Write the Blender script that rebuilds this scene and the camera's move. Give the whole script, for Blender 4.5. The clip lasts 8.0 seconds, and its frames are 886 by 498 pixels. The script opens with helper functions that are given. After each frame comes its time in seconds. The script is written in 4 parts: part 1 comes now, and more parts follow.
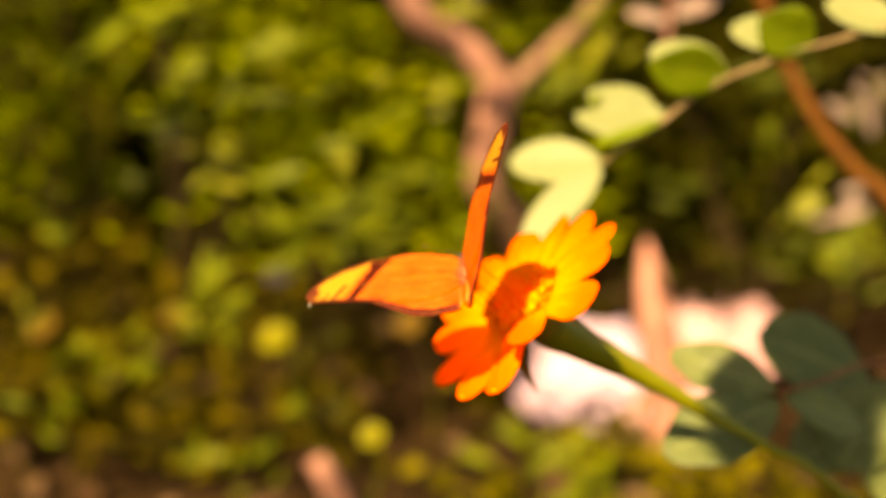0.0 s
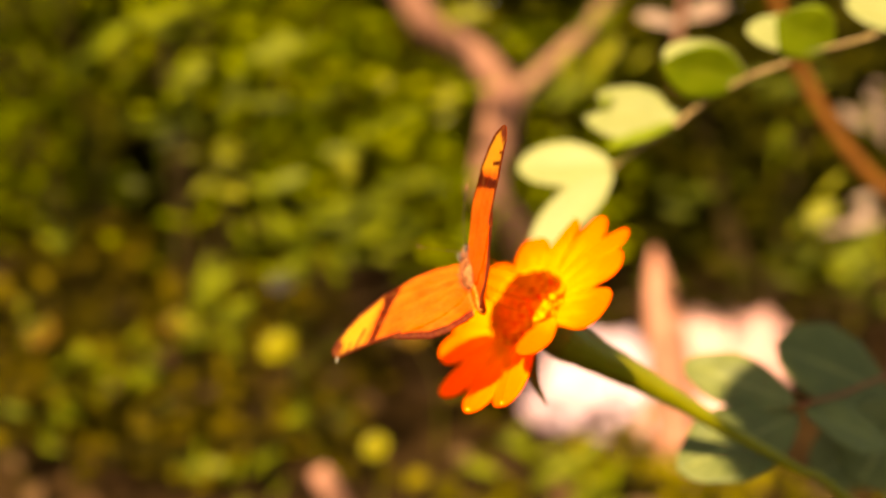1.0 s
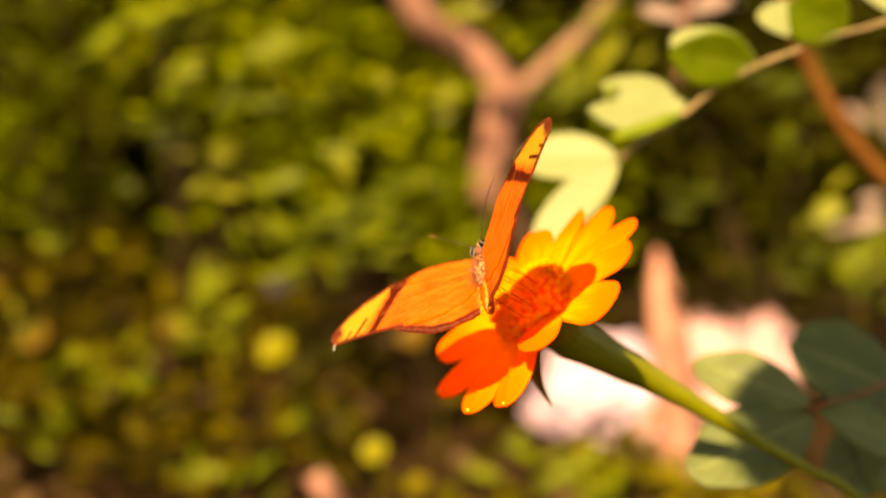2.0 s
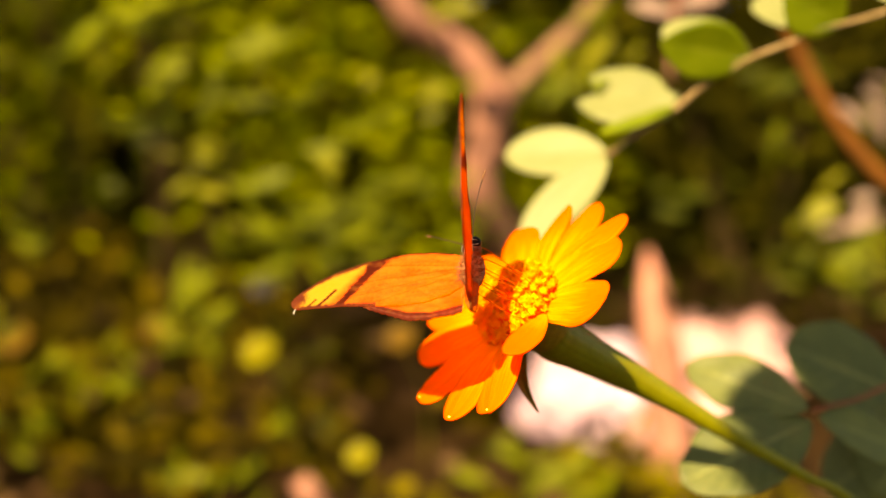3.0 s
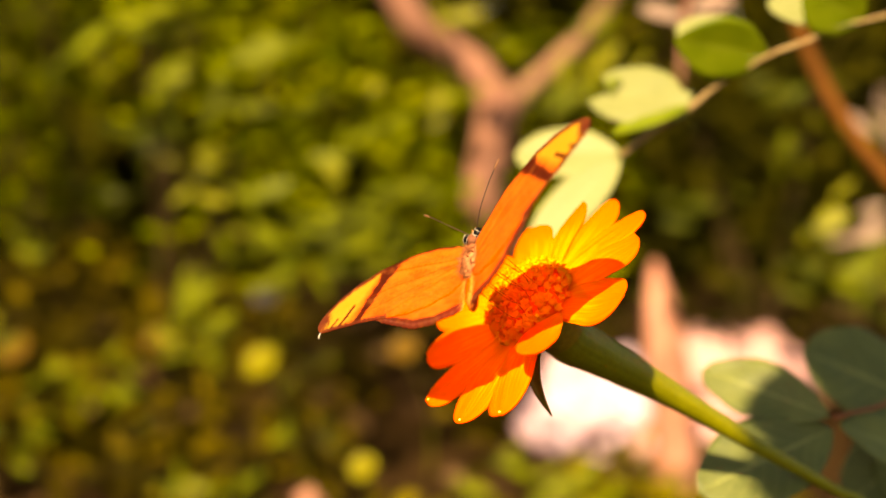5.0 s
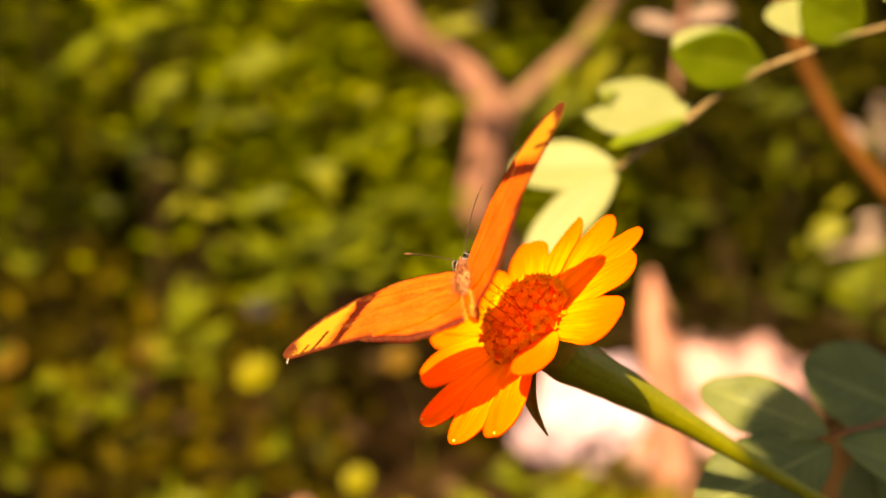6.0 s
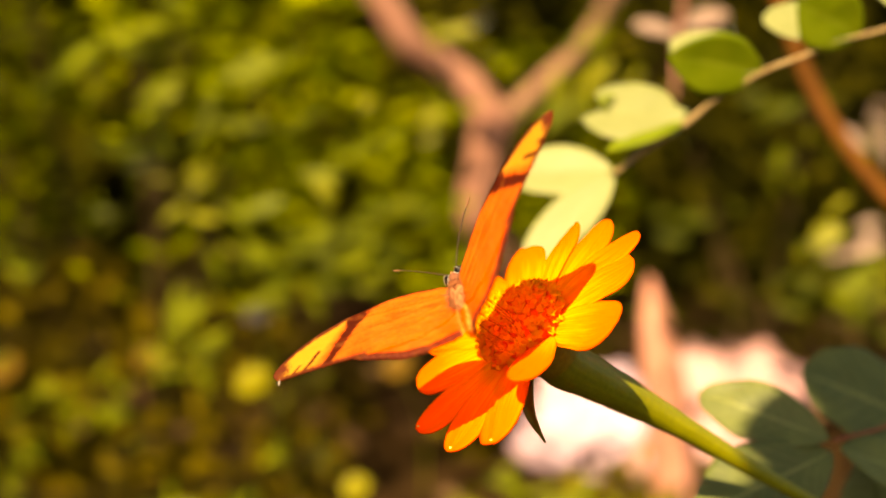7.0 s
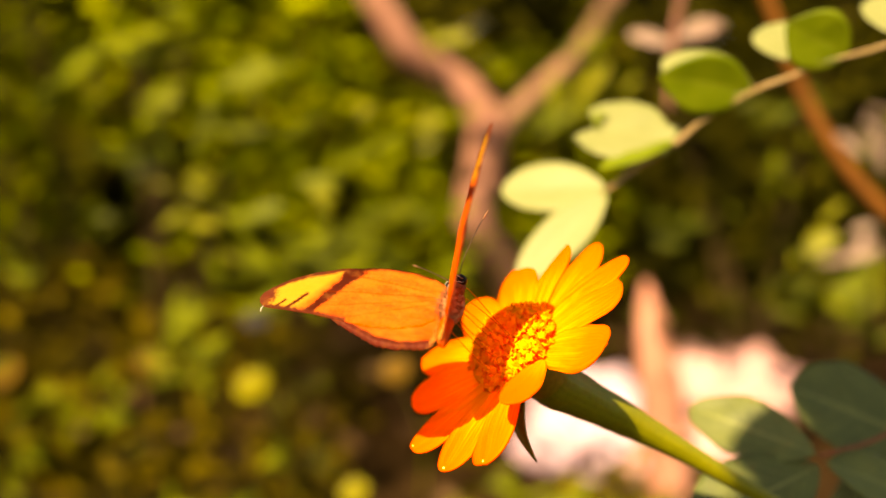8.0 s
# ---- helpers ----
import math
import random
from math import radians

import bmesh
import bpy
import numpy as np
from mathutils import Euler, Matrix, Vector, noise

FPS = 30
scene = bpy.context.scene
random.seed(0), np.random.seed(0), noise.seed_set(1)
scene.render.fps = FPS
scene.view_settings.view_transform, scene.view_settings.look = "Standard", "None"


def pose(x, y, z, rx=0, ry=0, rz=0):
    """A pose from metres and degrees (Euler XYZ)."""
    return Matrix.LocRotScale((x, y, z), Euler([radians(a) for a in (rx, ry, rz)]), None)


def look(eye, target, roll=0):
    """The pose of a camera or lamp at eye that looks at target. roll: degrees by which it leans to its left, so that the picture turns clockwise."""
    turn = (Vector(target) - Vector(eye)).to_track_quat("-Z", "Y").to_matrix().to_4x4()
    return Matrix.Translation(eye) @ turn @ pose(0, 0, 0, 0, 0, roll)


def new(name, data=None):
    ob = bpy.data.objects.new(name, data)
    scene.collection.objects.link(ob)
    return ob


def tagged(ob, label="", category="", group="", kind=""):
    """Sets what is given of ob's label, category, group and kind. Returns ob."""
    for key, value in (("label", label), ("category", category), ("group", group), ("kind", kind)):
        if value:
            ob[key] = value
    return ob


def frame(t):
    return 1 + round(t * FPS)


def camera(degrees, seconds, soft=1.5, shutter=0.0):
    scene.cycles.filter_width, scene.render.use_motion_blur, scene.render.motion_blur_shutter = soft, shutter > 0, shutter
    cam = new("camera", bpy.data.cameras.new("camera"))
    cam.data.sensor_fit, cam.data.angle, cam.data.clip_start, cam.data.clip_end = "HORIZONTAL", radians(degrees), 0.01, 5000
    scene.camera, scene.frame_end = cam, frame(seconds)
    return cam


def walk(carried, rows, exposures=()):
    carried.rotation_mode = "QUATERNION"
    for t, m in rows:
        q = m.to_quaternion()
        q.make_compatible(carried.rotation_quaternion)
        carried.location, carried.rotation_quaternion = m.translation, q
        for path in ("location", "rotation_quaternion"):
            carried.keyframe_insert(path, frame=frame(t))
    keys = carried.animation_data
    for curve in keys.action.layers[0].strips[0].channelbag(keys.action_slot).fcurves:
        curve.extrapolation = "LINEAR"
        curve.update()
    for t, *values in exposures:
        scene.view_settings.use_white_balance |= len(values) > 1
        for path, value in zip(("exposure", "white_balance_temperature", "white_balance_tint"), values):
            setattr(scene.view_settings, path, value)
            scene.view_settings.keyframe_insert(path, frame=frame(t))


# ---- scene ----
cam = camera(40.0, 8.0)
cam.data.dof.use_dof = True
cam.data.dof.focus_distance = 0.256
cam.data.dof.aperture_fstop = 6.6
PATH = [
    (0, 0, 0, 0.42, 78, 0, 0),
    (0.5, 0.00143, 0.0091, 0.41692, 78.101, 0.108, 0.136),
    (1, -8e-05, 0.01445, 0.41594, 78.426, -0.166, 0.285),
    (2.5, 0.00149, 0.03806, 0.40715, 78.699, 0.101, 0.176),
    (3, 0.00258, 0.04435, 0.40572, 78.749, -0.08, -0.184),
    (3.5, 0.00133, 0.0499, 0.39911, 78.589, -0.428, -0.196),
    (4, 0.00095, 0.05394, 0.399, 78.896, -0.338, -0.076),
    (4.5, 0.00084, 0.05321, 0.39911, 79.275, -0.281, 0.02),
    (6, 0.00123, 0.05832, 0.40092, 79.824, -0.248, -0.25),
    (6.5, 0.00251, 0.06133, 0.39984, 80.151, -0.06, -0.245),
    (7, 0.00193, 0.06082, 0.40001, 80.17, -0.06, -0.329),
    (7.5, 0.00185, 0.05872, 0.40317, 79.994, 0.102, -0.367),
    (8, 0.00315, 0.055, 0.40699, 80.05, -0.017, -0.365),
]
walk(cam, [(t, pose(x, y, z, rx, ry, rz)) for t, x, y, z, rx, ry, rz in PATH],
     exposures=[(0.0, 2.05, 11000, 6), (8.0, 2.05, 11000, 6)])

# ---- light ----
SUN = Vector((-0.265, -0.645, 0.715)).normalized()
world = bpy.data.worlds.new("sky")
scene.world = world
world.use_nodes = True
sky = world.node_tree.nodes.new("ShaderNodeTexSky")
sky.sky_type = "NISHITA"
sky.sun_disc = False
sky.sun_elevation = math.asin(SUN.z)
sky.sun_rotation = math.atan2(SUN.x, SUN.y)
world.node_tree.nodes["Background"].inputs["Strength"].default_value = 0.065
world.node_tree.links.new(sky.outputs[0], world.node_tree.nodes["Background"].inputs["Color"])
sun = bpy.data.lights.new("sun", "SUN")
sun.energy = 5.0
sun.angle = radians(0.53)
sun.color = (1.0, 0.89, 0.72)
new("sun", sun).matrix_world = look(Vector((0, 0.3, 0.3)) + SUN * 8, (0, 0.3, 0.3))


# ---- materials ----
class Nodes:
    """A small builder for one node material."""

    def __init__(self, name):
        self.mat = bpy.data.materials.new(name)
        self.mat.use_nodes = True
        self.tree = self.mat.node_tree
        self.bsdf = self.tree.nodes["Principled BSDF"]
        self.out = self.tree.nodes["Material Output"]

    def node(self, kind, **inputs):
        n = self.tree.nodes.new(kind)
        for key, value in inputs.items():
            self.put(n.inputs[key.replace("_", " ")], value)
        return n

    def put(self, socket, value):
        if isinstance(value, bpy.types.NodeSocket):
            self.tree.links.new(value, socket)
        else:
            socket.default_value = value

    def noise(self, scale, detail=4.0, coord=None, rough=0.55):
        n = self.node("ShaderNodeTexNoise", Scale=scale, Detail=detail, Roughness=rough)
        self.put(n.inputs["Vector"], coord if coord else self.coord())
        return n.outputs["Fac"]

    def coord(self, which="Object"):
        return self.node("ShaderNodeTexCoord").outputs[which]

    def ramp(self, fac, *stops):
        n = self.node("ShaderNodeValToRGB")
        while len(n.color_ramp.elements) < len(stops):
            n.color_ramp.elements.new(0.5)
        for e, (at, c) in zip(n.color_ramp.elements, stops):
            e.position, e.color = at, (*c, 1) if len(c) == 3 else c
        self.put(n.inputs[0], fac)
        return n.outputs[0]

    def math(self, op, a, b=0.0, c=0.0):
        n = self.node("ShaderNodeMath")
        n.operation = op
        for s, v in zip(n.inputs, (a, b, c)):
            self.put(s, v)
        return n.outputs[0]

    def mix(self, fac, a, b, blend="MIX"):
        n = self.node("ShaderNodeMix")
        n.data_type, n.blend_type = "RGBA", blend
        self.put(n.inputs[0], fac)
        self.put(n.inputs[6], a if isinstance(a, bpy.types.NodeSocket) else (*a, 1))
        self.put(n.inputs[7], b if isinstance(b, bpy.types.NodeSocket) else (*b, 1))
        return n.outputs[2]

    def bump(self, height, strength=0.4, distance=0.001):
        n = self.node("ShaderNodeBump", Strength=strength, Distance=distance, Height=height)
        self.put(self.bsdf.inputs["Normal"], n.outputs[0])
        return n.outputs[0]

    def surface(self, color, rough=0.5, spec=0.5, metal=0.0, sheen=0.0):
        self.put(self.bsdf.inputs["Base Color"], color if isinstance(color, bpy.types.NodeSocket) else (*color, 1))
        self.put(self.bsdf.inputs["Roughness"], rough)
        self.bsdf.inputs["Specular IOR Level"].default_value = spec
        self.bsdf.inputs["Metallic"].default_value = metal
        self.bsdf.inputs["Sheen Weight"].default_value = sheen
        return self

    def thin(self, color, share, deep=(1.0, 1.0, 1.0)):
        """Lets some light through, as a leaf or a petal does."""
        t = self.node("ShaderNodeBsdfTranslucent")
        self.put(t.inputs["Color"], self.mix(1.0, color, deep, "MULTIPLY"))
        m = self.node("ShaderNodeMixShader", Fac=share)
        self.tree.links.new(self.bsdf.outputs[0], m.inputs[1])
        self.tree.links.new(t.outputs[0], m.inputs[2])
        self.tree.links.new(m.outputs[0], self.out.inputs["Surface"])
        return self.mat


def island(n):
    return n.node("ShaderNodeNewGeometry").outputs["Random Per Island"]


def chance(n):
    return n.node("ShaderNodeObjectInfo").outputs["Random"]


def leaf_material(name, dark, light, vein, share=0.3, rough=0.5, spec=0.2):
    """A broad leaf with a pale midrib and side veins, blotched at two scales."""
    n = Nodes(name)
    uv = n.node("ShaderNodeSeparateXYZ", Vector=n.coord("UV"))
    u, v = uv.outputs[0], uv.outputs[1]
    across = n.math("ABSOLUTE", n.math("SUBTRACT", v, 0.5))
    slant = n.math("SUBTRACT", n.math("MULTIPLY", u, 9.0), n.math("MULTIPLY", across, 5.0))
    tri = n.math("ABSOLUTE", n.math("SUBTRACT", n.math("FRACT", slant), 0.5))
    side = n.math("LESS_THAN", tri, 0.05)
    rib = n.math("LESS_THAN", across, 0.022)
    lines = n.math("MAXIMUM", n.math("MULTIPLY", side, 0.45), rib)
    blotch = n.noise(90, 5)
    fine = n.noise(900, 3)
    tone = n.math("ADD", n.math("MULTIPLY", blotch, 0.7), n.math("MULTIPLY", fine, 0.3))
    tone = n.math("ADD", tone, n.math("MULTIPLY", n.math("SUBTRACT", chance(n), 0.5), 0.25))
    base = n.ramp(tone, (0.3, dark), (0.72, light))
    color = n.mix(n.math("MULTIPLY", lines, 0.32), base, vein)
    n.surface(color, n.math("ADD", rough - 0.1, n.math("MULTIPLY", blotch, 0.2)), spec)
    n.bump(n.math("SUBTRACT", n.math("MULTIPLY", fine, 0.25), n.math("MULTIPLY", lines, 0.8)), 0.35, 0.0006)
    return n.thin(color, share)


def foliage_material(name, dark, mid, light, share=0.3):
    """Many leaves in one mesh, each with its own tone."""
    n = Nodes(name)
    tone = n.math("ADD", n.math("MULTIPLY", island(n), 0.75), n.math("MULTIPLY", n.noise(40, 4), 0.25))
    color = n.ramp(tone, (0.12, dark), (0.5, mid), (0.86, light))
    n.surface(color, 0.65, 0.02)
    n.bump(n.noise(220, 3), 0.3, 0.001)
    return n.thin(color, share)


def bark_material(name, dark, light, scale=60):
    n = Nodes(name)
    c = n.node("ShaderNodeMapping", Vector=n.coord())
    c.inputs["Scale"].default_value = (1, 1, 0.25)
    streak = n.noise(scale, 6, c.outputs[0])
    spot = n.noise(scale * 6, 4)
    tone = n.math("ADD", n.math("MULTIPLY", streak, 0.65), n.math("MULTIPLY", spot, 0.35))
    n.surface(n.ramp(tone, (0.33, dark), (0.66, light)), 0.8, 0.1)
    n.bump(tone, 0.6, 0.002)
    return n.mat


def petal_material():
    n = Nodes("petal")
    uv = n.node("ShaderNodeSeparateXYZ", Vector=n.coord("UV"))
    u, v = uv.outputs[0], uv.outputs[1]
    line = n.math("SINE", n.math("ADD", n.math("MULTIPLY", v, 75.0), n.math("MULTIPLY", n.noise(260, 3), 5.0)))
    c = n.node("ShaderNodeCombineXYZ", X=n.math("MULTIPLY", u, 2.5), Y=n.math("MULTIPLY", v, 26.0), Z=chance(n))
    streak = n.noise(1.0, 4, c.outputs[0])
    tone = n.math("ADD", n.math("MULTIPLY", u, 0.5), n.math("MULTIPLY", streak, 0.5))
    color = n.ramp(tone, (0.2, (0.95, 0.35, 0.001)), (0.48, (0.94, 0.145, 0.0008)), (0.9, (0.93, 0.086, 0.0008)))
    color = n.mix(n.math("MULTIPLY", n.math("SUBTRACT", n.noise(520, 3), 0.45), 0.6), color, (0.94, 0.14, 0.001))
    n.surface(color, 0.45, 0.06)
    n.bump(n.math("ADD", n.math("MULTIPLY", line, 0.35), n.math("MULTIPLY", n.noise(1500, 2), 0.5)), 0.35, 0.0003)
    return n.thin(color, 0.45, (1.0, 0.4, 0.3))


def wing_material():
    n = Nodes("wing_scales")
    a = n.node("ShaderNodeAttribute")
    a.attribute_name = "pigment"
    grain = n.noise(1800, 3)
    patch = n.noise(160, 4)
    tint = n.mix(n.math("MULTIPLY", patch, 0.35), a.outputs["Color"], (0.75, 0.2, 0.01), "OVERLAY")
    color = n.mix(n.math("MULTIPLY", grain, 0.2), tint, (0.35, 0.08, 0.01), "MULTIPLY")
    fleck = n.math("MULTIPLY", n.math("SUBTRACT", n.noise(420, 4), 0.52), 1.0)
    color = n.mix(n.math("MAXIMUM", fleck, 0.0), color, (0.95, 0.42, 0.09), "LIGHTEN")
    n.surface(color, 0.6, 0.08)
    n.bump(n.math("ADD", grain, n.math("MULTIPLY", patch, 0.5)), 0.3, 0.0002)
    through_it = n.node("ShaderNodeGamma", Color=color, Gamma=0.4).outputs[0]
    n.thin(through_it, 0.70, (1.0, 0.40, 0.15))
    # thin scales let a part of the sun pass straight through, tinted red
    clear = n.node("ShaderNodeBsdfTransparent")
    n.put(clear.inputs["Color"], n.mix(1.0, through_it, (1.0, 0.62, 0.4), "MULTIPLY"))
    m = n.node("ShaderNodeMixShader", Fac=0.34)
    n.tree.links.new(n.out.inputs["Surface"].links[0].from_socket, m.inputs[1])
    n.tree.links.new(clear.outputs[0], m.inputs[2])
    n.tree.links.new(m.outputs[0], n.out.inputs["Surface"])
    return n.mat


def plain(name, dark, light, rough=0.6, scale=400, spec=0.15, bump=0.0004, share=0.0):
    n = Nodes(name)
    t = n.math("ADD", n.math("MULTIPLY", n.noise(scale, 4), 0.7), n.math("MULTIPLY", chance(n), 0.3))
    color = n.ramp(t, (0.3, dark), (0.7, light))
    n.surface(color, rough, spec)
    n.bump(n.noise(scale * 2.2, 3), 0.4, bump)
    return n.thin(color, share) if share else n.mat


def stem_material():
    n = Nodes("green_stem")
    c = n.node("ShaderNodeMapping", Vector=n.coord("UV"))
    c.inputs["Scale"].default_value = (2.0, 34.0, 1)
    ridge = n.noise(1.0, 4, c.outputs[0])
    spot = n.noise(700, 4)
    tone = n.math("ADD", n.math("MULTIPLY", ridge, 0.6), n.math("MULTIPLY", spot, 0.4))
    color = n.ramp(tone, (0.3, (0.082, 0.078, 0.0035)), (0.68, (0.145, 0.134, 0.006)))
    n.surface(color, 0.5, 0.2)
    n.bump(tone, 0.45, 0.0005)
    return n.mat


def soil_material():
    n = Nodes("soil_and_litter")
    big, small = n.noise(3.0, 6), n.noise(55, 6)
    tone = n.math("ADD", n.math("MULTIPLY", big, 0.45), n.math("MULTIPLY", small, 0.55))
    color = n.ramp(tone, (0.32, (0.010, 0.0045, 0.0013)), (0.55, (0.025, 0.012, 0.0035)), (0.75, (0.052, 0.028, 0.01)))
    n.surface(color, 0.95, 0.05)
    n.bump(n.noise(80, 6), 0.8, 0.02)
    return n.mat


PETAL = petal_material()
WING = wing_material()
GREEN_STEM = stem_material()
FLORET = plain("floret", (0.97, 0.24, 0.001), (0.98, 0.40, 0.002), 0.5, 900, 0.06, share=0.45)
POLLEN = plain("pollen", (0.80, 0.34, 0.006), (0.85, 0.46, 0.01), 0.7, 2500)
DISC = plain("disc", (0.76, 0.05, 0.001), (0.9, 0.10, 0.001), 0.7, 700, 0.08)
PALE_TIP = plain("pale_tip", (0.5, 0.26, 0.05), (0.62, 0.42, 0.12), 0.4, 900, 0.3)
BRACT = plain("bract", (0.095, 0.066, 0.006), (0.20, 0.135, 0.012), 0.5, 600, share=0.15)
FUR = plain("fur", (0.12, 0.038, 0.016), (0.42, 0.16, 0.07), 0.85, 900, 0.05, 0.001)
HEAD_FUR = plain("head_fur", (0.035, 0.012, 0.007), (0.15, 0.055, 0.03), 0.85, 1800, 0.05, 0.0006)
BELLY = plain("belly", (0.306, 0.0291, 0.00195), (0.524, 0.0655, 0.00583), 0.7, 1400, 0.1)
GOLD_HAIR = plain("gold_hair", (0.52, 0.15, 0.025), (0.64, 0.29, 0.07), 0.8, 1400, 0.05)
EYE_DARK = plain("eye_dark", (0.002, 0.0014, 0.0012), (0.004, 0.003, 0.002), 0.35, 3000, 0.06, 0.00005)
EYE_PALE = plain("pale_scales", (0.22, 0.18, 0.15), (0.34, 0.29, 0.25), 0.6, 2000)
HORN = plain("antenna_horn", (0.0166, 0.0069, 0.00414), (0.0483, 0.0193, 0.011), 0.45, 1500)
CLUB = plain("antenna_club", (0.0835, 0.0323, 0.0139), (0.155, 0.0646, 0.0298), 0.5, 1500)
TWIG = bark_material("twig_bark", (0.124, 0.0752, 0.0311), (0.266, 0.178, 0.089), 260)
# twig leaflets: sun put into the paler colour, shade into the greener one
SUN_PALE_LEAF = leaf_material("sun_pale_leaf", (0.132, 0.139, 0.0492), (0.177, 0.177, 0.0689), (0.199, 0.191, 0.0787), 0.25, 0.5)
SHADE_GREEN_LEAF = leaf_material("shade_green_leaf", (0.0773, 0.105, 0.00442), (0.132, 0.155, 0.00773), (0.177, 0.188, 0.0221), 0.3)
BROAD_LEAF = leaf_material("broad_leaf", (0.053, 0.063, 0.0165), (0.107, 0.116, 0.030), (0.26, 0.26, 0.09), 0.2, 0.5)
PETIOLE = plain("petiole", (0.11, 0.031, 0.0138), (0.179, 0.0621, 0.0276), 0.5, 300)
BROWN_BARK = bark_material("brown_bark", (0.0495, 0.0155, 0.00239), (0.109, 0.0377, 0.00596), 90)
DARK_BARK = bark_material("dark_bark", (0.011, 0.00621, 0.00138), (0.031, 0.0166, 0.00483), 120)
PINK_BARK = bark_material("pink_bark", (0.13, 0.055, 0.039), (0.275, 0.127, 0.092), 40)
LIMB_BARK = bark_material("limb_bark", (0.085, 0.042, 0.026), (0.185, 0.098, 0.062), 40)
ROSY_STEM = bark_material("rosy_stem", (0.20, 0.078, 0.050), (0.36, 0.16, 0.12), 30)
PINK_STONE = plain("pink_stone", (0.21, 0.105, 0.10), (0.46, 0.25, 0.25), 0.85, 30, 0.1, 0.004)
STONE = plain("pale_stone", (0.302, 0.186, 0.226), (0.573, 0.438, 0.56), 0.85, 16, 0.3, 0.004)
SHRUB_LEAF = foliage_material("shrub_leaf", (0.020, 0.027, 0.0006), (0.088, 0.107, 0.002), (0.255, 0.258, 0.008), 0.45)
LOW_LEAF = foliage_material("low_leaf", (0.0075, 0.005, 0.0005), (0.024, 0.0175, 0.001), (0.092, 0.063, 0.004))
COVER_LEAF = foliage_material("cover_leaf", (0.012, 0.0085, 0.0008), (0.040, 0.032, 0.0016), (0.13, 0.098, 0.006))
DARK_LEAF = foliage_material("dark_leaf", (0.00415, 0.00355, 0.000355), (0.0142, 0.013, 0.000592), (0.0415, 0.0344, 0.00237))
# hedge colour darkened so gaps in the shrubs look deeply shaded
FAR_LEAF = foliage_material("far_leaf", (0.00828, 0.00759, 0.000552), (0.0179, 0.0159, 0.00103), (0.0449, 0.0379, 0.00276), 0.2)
# light put into leaf colour: gold the most sunlit, then sunny, dim for shade
LIT_LEAF = plain("sun_tinted_leaf", (0.06, 0.072, 0.0024), (0.112, 0.118, 0.007), 0.5, 60, 0.08, 0.001, 0.3)
SUNLIT_GOLD_LEAF = plain("sunlit_gold_leaf", (0.0931, 0.0931, 0.0031), (0.145, 0.135, 0.00828), 0.5, 60, 0.15, 0.001, 0.3)
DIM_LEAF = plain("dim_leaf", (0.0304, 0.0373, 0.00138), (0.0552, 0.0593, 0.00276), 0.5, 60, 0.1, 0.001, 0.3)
YELLOW = plain("yellow_petal", (0.11, 0.095, 0.0018), (0.16, 0.135, 0.0038), 0.5, 200, share=0.25)
ORANGE = plain("orange_petal", (0.0718, 0.0359, 0.00144), (0.108, 0.0538, 0.00287), 0.5, 200, share=0.25)
DRY_LEAF = plain("dry_pink_leaf", (0.155, 0.0966, 0.0773), (0.251, 0.174, 0.145), 0.6, 80, 0.1, 0.001, 0.2)
MAUVE = plain("mauve_petal", (0.0199, 0.0166, 0.0199), (0.0331, 0.0282, 0.0331), 0.5, 200, share=0.2)
SOIL = soil_material()
LITTER = foliage_material("leaf_litter", (0.0172, 0.00759, 0.00345), (0.0483, 0.0242, 0.011), (0.117, 0.069, 0.0379), 0.1)


# ---- building helpers ----
ORIGIN = {}


def thing(name, at, label, category, group="", kind=""):
    """An empty at a thing's base, to carry its parts."""
    ob = new(name)
    ob.location = at
    ob.empty_display_size = 0.01
    ORIGIN[ob] = Matrix.Translation(at)
    return tagged(ob, label, category, group, kind)


def mesh_of(name, verts, faces, material, uvs=None, smooth=True):
    me = bpy.data.meshes.new(name)
    me.from_pydata([tuple(v) for v in verts], [], faces)
    me.materials.append(material)
    if uvs is not None:
        layer = me.uv_layers.new(name="UVMap")
        for loop in me.loops:
            layer.data[loop.index].uv = uvs[loop.vertex_index]
    if smooth:
        me.polygons.foreach_set("use_smooth", [True] * len(me.polygons))
    me.update()
    return me


def part(name, made, material, parent, label="", local=False, kind=""):
    """One mesh object under a thing or a part. Places are the world's unless local."""
    verts, faces, *rest = made
    base = ORIGIN.get(parent, Matrix())
    if not local:
        back = base.inverted()
        verts = [back @ Vector(v) for v in verts]
    ob = new(name, mesh_of(name, verts, faces, material, rest[0] if rest else None))
    ob.parent = parent
    ORIGIN[ob] = base
    return tagged(ob, label, kind=kind)


